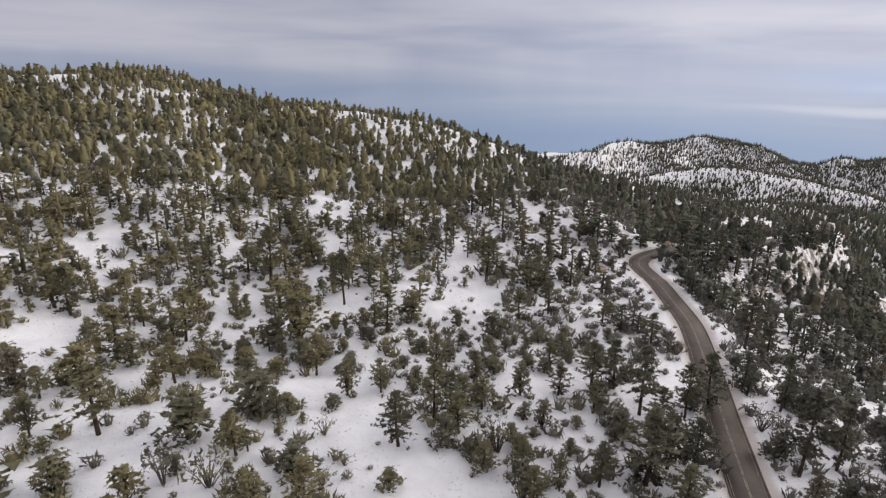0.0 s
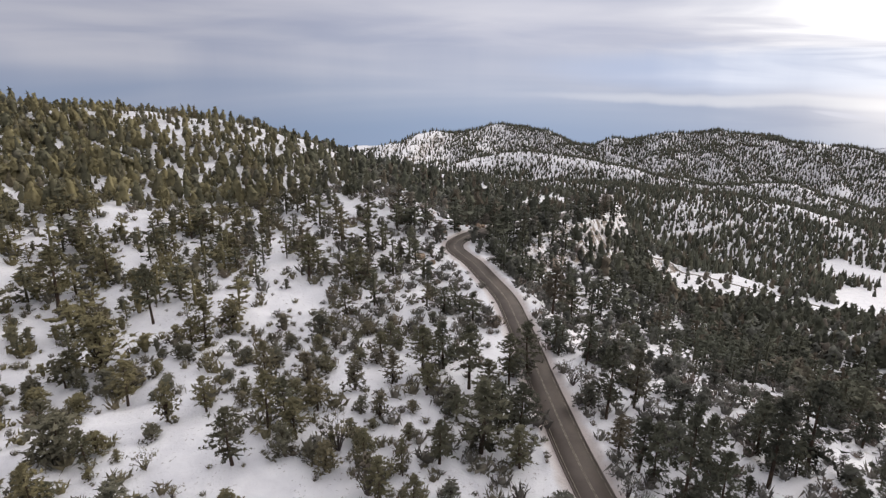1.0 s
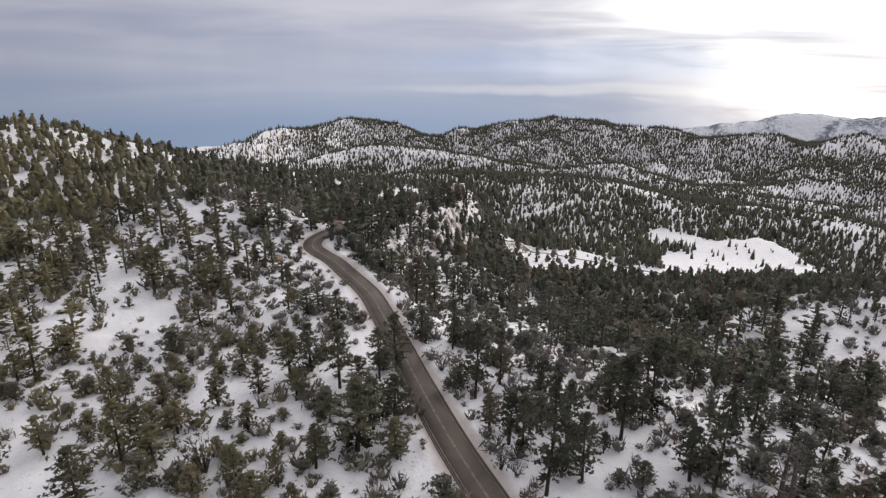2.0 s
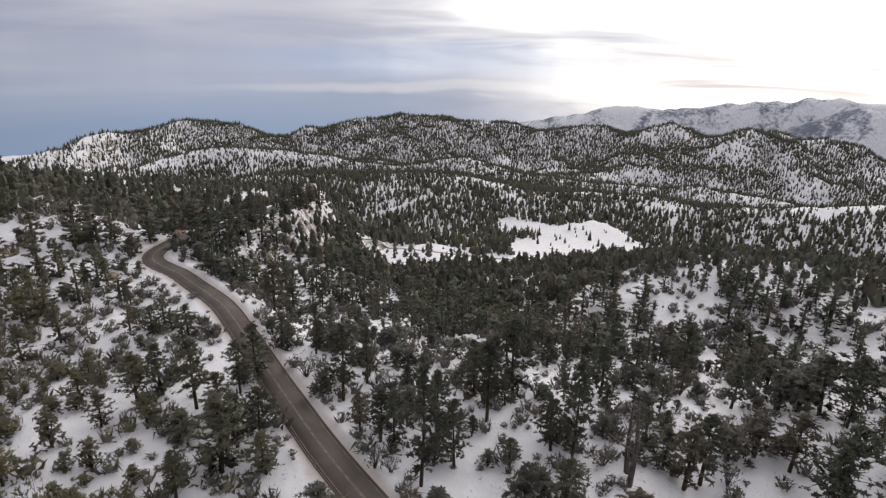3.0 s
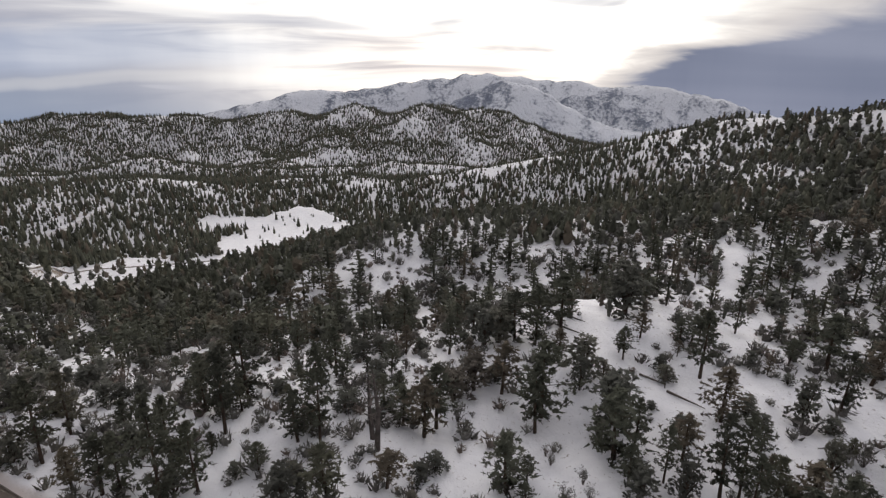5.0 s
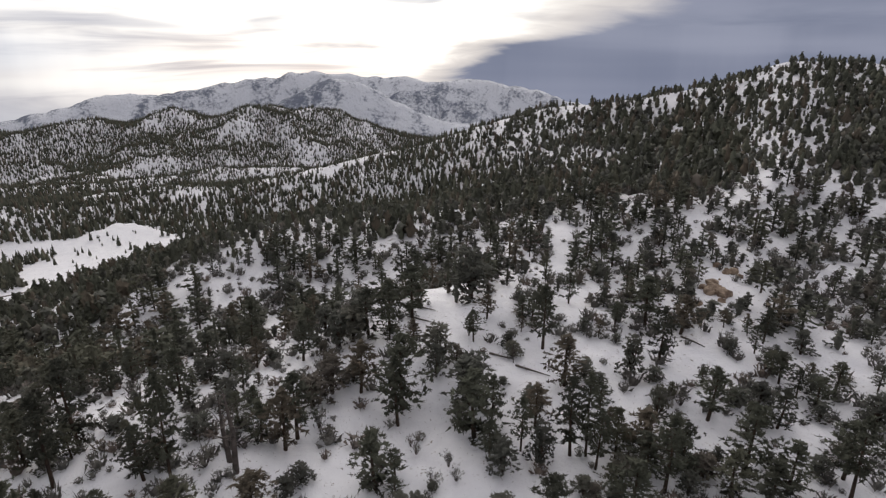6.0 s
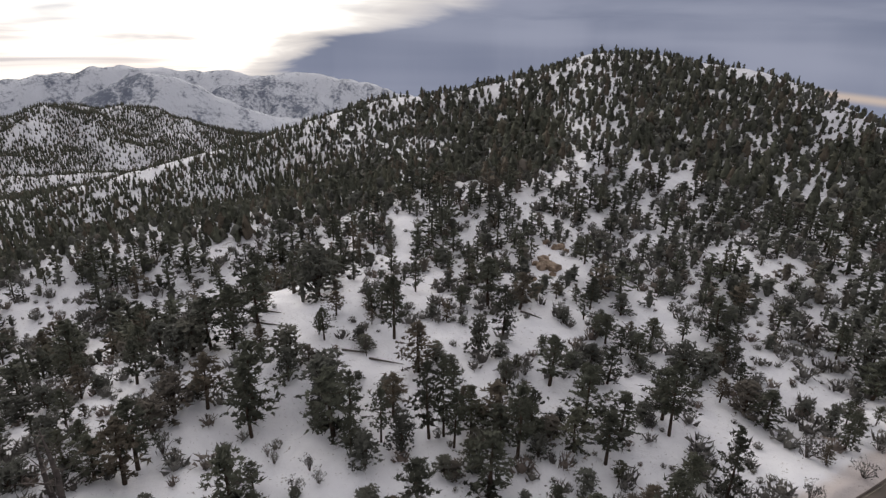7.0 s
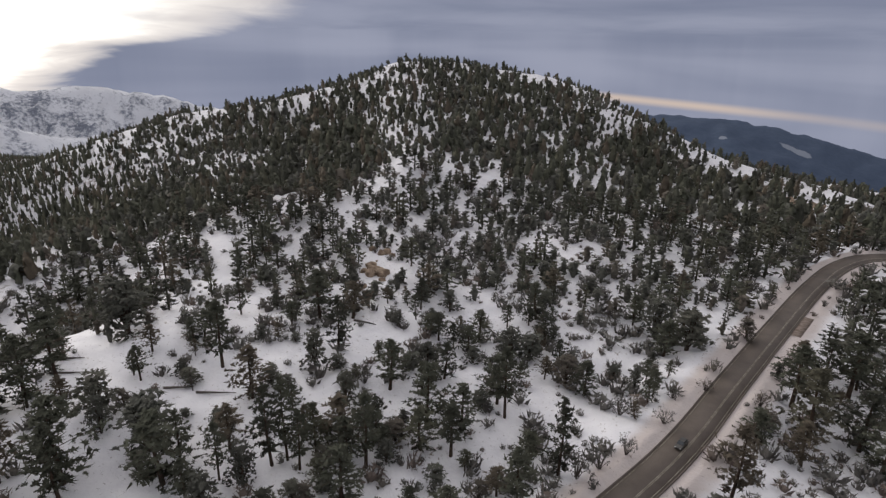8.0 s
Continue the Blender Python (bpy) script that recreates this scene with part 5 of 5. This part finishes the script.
def plant_near():
    x, y, rng = scatter(50, NEAR, 4.1, 101, lambda x, y: 0.67 * wood_density(x, y))
    # a thicket hides the road past its bend
    keep = rng.uniform(0, 1, len(x)) < grown(x, y) ** -1.35
    q = np.linspace(0, 1, 120)
    x = np.concatenate([x[keep], 95 + 130 * q + rng.uniform(-4, 4, 120)])
    y = np.concatenate([y[keep], 215 + 120 * q + rng.uniform(-6, 5, 120)])
    big = grown(x, y)
    free = (along(ROAD, x, y)[0] > 5.8) & ~(crowded(x, y, ALL_PINES_AT, 1.5) | crowded(x, y, ALL_JUNIPERS_AT, 1.5) | crowded(x, y, ALL_SNAGS_AT, 1.0))
    x, y, big = x[free], y[free], big[free]
    r, a = np.hypot(x, y), np.degrees(np.arctan2(x, y)) % 360
    seen = (a < 168) | (a > 318)
    kind = rng.uniform(0, 1, len(x)) + fractal(x, y, 70, 15, 2) * 0.5 + 0.2 * valley(x, y)
    pine = kind > 0.60
    tall = np.where(pine, 5.0 + 7.0 * rng.uniform(0, 1, len(x)) ** 1.4, rng.uniform(2.6, 6.6, len(x)))
    tall = tall * 0.9 * big * (1 + 0.08 * valley(x, y))
    width = tall * np.where(pine, rng.uniform(0.48, 0.80, len(x)), rng.uniform(0.7, 1.1, len(x)))
    for is_pine, name, shapes, mids, leaf, alone, labels, wood_label in (
            (True, "pine_tree", PINES, PINES_MID, NEEDLES, ALL_PINES_AT,
             ("tall dark green pine with a bare lower trunk in snow", "dark green pine with ragged limbs rooted in snow",
              "young slender dark green pine standing in snow"), "scattered dark pines on the snowy slopes round the road"),
            (False, "juniper_tree", JUNIPERS, JUNIPERS_MID, JUNIPER, ALL_JUNIPERS_AT,
             ("broad round-headed dark juniper standing in snow", "round grey-green juniper standing in snow",
              "low bushy grey-green juniper half sunk in snow"), "scattered round junipers on the snowy slopes")):
        mine = np.where(pine == is_pine)[0]
        order = mine[np.argsort(r[mine] + 600 * ~seen[mine])]
        first, rest = order[:300 - len(alone)], order[300 - len(alone):]
        join = lambda k, v: np.concatenate([alone[:, k], v[first]])
        stand(name, shapes, BARK, leaf, ("trunk", "crown"), join(0, x), join(1, y), join(2, tall), join(3, width), rng, labels,
              "pine tree" if is_pine else "juniper tree", "pines on the slopes" if is_pine else "junipers on the slopes")
        merged("pine_wood" if is_pine else "juniper_wood", mids, (BARK, leaf), x[rest], y[rest], tall[rest], width[rest], 7 + is_pine, wood_label, "trees")


def plant_brush():
    dens = lambda x, y: np.clip(0.60 + fractal(x, y, 30, 71, 3) * 1.7, 0.12, 0.94) * (1 - 0.88 * clearing(x, y)) * (along(ROAD, x, y)[0] > 5.0) * np.where(np.cos(np.arctan2(x, y) - radians(243)) > 0.25, 0.2, 1.0)
    x, y, rng = scatter(50, 310, 3.5, 201, lambda x, y: dens(x, y) * (1 - 0.5 * ramp(np.hypot(x, y), 190, 235)))
    free = ~crowded(x, y, ALL_SHRUBS_AT, 0.8)
    x, y = x[free], y[free]
    r, a = np.hypot(x, y), np.degrees(np.arctan2(x, y)) % 360
    tall = (1.0 + 3.4 * rng.uniform(0, 1, len(x)) ** 1.5) * (1 + 0.35 * ramp(r, 170, 250))
    width = tall * rng.uniform(0.9, 1.5, len(x))
    order = np.argsort(r + 600 * ((a > 168) & (a < 318)))
    first, rest = order[:300 - len(ALL_SHRUBS_AT)], order[300 - len(ALL_SHRUBS_AT):]
    join = lambda k, v: np.concatenate([ALL_SHRUBS_AT[:, k], v[first]])
    stand("shrub", SHRUBS, DEADWOOD, BRUSH, ("stem", "foliage"), join(0, x), join(1, y), join(2, tall), join(3, width), rng,
          ("wide grey-brown winter shrub poking out of snow", "grey-brown winter shrub poking out of snow", "small twiggy shrub nearly buried in snow"),
          "shrub", "brush on the slopes")
    merged("brush", SHRUBS_MID, (DEADWOOD, BRUSH), x[rest], y[rest], tall[rest], width[rest], 17, "low grey-brown winter brush across the snow", "brush")


def plant_dead():
    rng = np.random.RandomState(5)
    at = ALL_SNAGS_AT
    stand("dead_tree", [(snag_shape(s), None) for s in (91, 92, 93)], DEADWOOD, BRUSH, ("trunk", ""), at[:, 0], at[:, 1], at[:, 2], at[:, 3], rng,
          ("bare dead tree with crooked grey limbs in snow",) * 3, "dead tree", "dead trees")
    for k, (ax, ay, bx, by) in enumerate(FALLEN):
        s = Shape(300 + k)
        a, b = Vector((ax, ay, float(land(ax, ay)) + 0.25)), Vector((bx, by, float(land(bx, by)) + 0.22))
        mid = a.lerp(b, 0.5)
        mid.z = max(mid.z, float(land(mid.x, mid.y)) + 0.25)
        s.tube(a - mid, (0, 0, 0), 0.30, 0.22, 7)
        s.tube((0, 0, 0), b - mid, 0.22, 0.08, 7)
        for q in (0.3, 0.5, 0.62, 0.75, 0.85):
            p = np.array(a.lerp(b, q) - mid)
            s.tube(p, p + s.rng.normal(0, 0.6, 3) + [0, 0, 0.5], 0.06, 0.015, 3)
        v, f = s.arrays()
        log = new("fallen_log", mesh_of("fallen_log", v, [(f, 3)], DEADWOOD))
        log.location = mid
        tagged(log, "fallen grey dead trunk lying in snow", "log", "fallen logs")


def plant_far():
    def dens(x, y):
        r = np.hypot(x, y)
        thick = 0.84 + fractal(x, y, 85, 5, 3) * 0.8 + fractal(x, y, 18, 56, 2) * 1.2 + (0.20 - 0.08 * ramp(r, 480, 640)) * hollow(x, y) + 0.42 * valley(x, y) + (0.02 + 0.32 * (1 - ramp(np.degrees(np.arctan2(x, y)), 42, 56))) * beyond(x, y) + thicker(x, y, 0.50) + patchy(x, y)
        return 0.70 * np.clip(thick, 0.22, 1.25) * (1 - clearing(x, y)) * (1 - rocky(x, y)) * (along(ROAD, x, y)[0] > 6.5)

    x, y, rng = scatter(NEAR, 1350, 4.3, 301, dens, -44, 168)
    # nothing behind the high crests
    px, py, _ = on_plan(x, y)
    r, a = np.hypot(px, py), np.degrees(np.arctan2(x, y))
    keep = r < 900 - 255 * np.maximum(1 - ramp(a, 8, 22), ramp(a, 92, 100))
    x, y = x[keep], y[keep]
    # a few stragglers out on the meadow
    a, d = np.radians(rng.uniform(52, 63, 34)), rng.uniform(590, 690, 34)
    x, y = np.concatenate([x, np.sin(a) * d]), np.concatenate([y, np.cos(a) * d])
    # and more of them in the small glade
    a, d = np.radians(rng.uniform(37, 53, 75)), rng.uniform(425, 540, 75)
    gx, gy = np.sin(a) * d, np.cos(a) * d
    free = along(TRACK_GLADE, gx, gy)[0] > 2.5
    x, y = np.concatenate([x, gx[free]]), np.concatenate([y, gy[free]])
    tall = (4.0 + 9.0 * rng.uniform(0, 1, len(x)) ** 1.7) * (1 + 0.25 * hollow(x, y))
    pine, off = rng.uniform(0, 1, len(x)) > 0.5, (np.hypot(x, y) > 560) & (np.abs(np.degrees(np.arctan2(x, y)) - 55) < 40)
    k = pine & ~off
    mid = [clump_shape(71 + q, 0.55 + 0.09 * q) for q in range(6)]
    merged("hillside_wood", mid, (BARK, NEEDLES), x[k], y[k], tall[k], tall[k] * rng.uniform(0.46, 0.68, k.sum()), 27, "dark pine wood over the snowy hillsides", "trees")
    k = off
    merged("valley_wood", PINES_HILL, (BARK, NEEDLES), x[k], y[k], tall[k], tall[k] * rng.uniform(0.42, 0.60, k.sum()), 29, "dark pine wood beyond the snowy meadow", "trees")
    low = [clump_shape(81 + q, 0.15 + 0.08 * q) for q in range(5)]
    k = ~pine & ~off
    merged("hillside_junipers", low, (BARK, JUNIPER), x[k], y[k], tall[k] * 0.64, tall[k] * rng.uniform(0.46, 0.64, k.sum()), 28,
           "round junipers over the snowy hillsides", "trees")
    x, y, rng = scatter(620, 2340, 6.4, 401, lambda x, y: np.clip(0.75 + fractal(x, y, 130, 6, 3) * 0.9 + 0.2 * hollow(x, y) + 0.4 * np.exp(-((ribs_of(RIDGE_FAR, *on_plan(x, y)[:2], 170, 21) / 0.05) ** 2)), 0.3, 0.98), 2, 104)
    px, py, _ = on_plan(x, y)
    r, rc = np.hypot(px, py), np.interp(np.degrees(np.arctan2(x, y)), RIDGE_FAR[0], RIDGE_FAR[1])
    a = np.degrees(np.arctan2(x, y))
    keep = (r > 900 - 285 * (1 - ramp(a, 8, 22))) & (r < rc + 60)
    x, y = x[keep], y[keep]
    tall = rng.uniform(5.5, 11.5, len(x)) * (0.75 + 0.25 * ramp(np.hypot(x, y), 1500, 2000))
    merged("far_wood", PINES_FAR, (BARK, NEEDLES), x, y, tall * 1.35, tall * 0.68, 37, "distant dark pines dotting the snowy ridge", "trees")
    x, y, rng = scatter(NEAR, 650, 16.0, 501, wood_density, 168, 316)
    tall = rng.uniform(6, 12, len(x))
    merged("back_wood", PINES_FAR, (BARK, NEEDLES), x, y, tall, tall * 0.55, 38, "dark pines on the snowy slope", "trees")


plant_near()
plant_brush()
plant_dead()
plant_far()
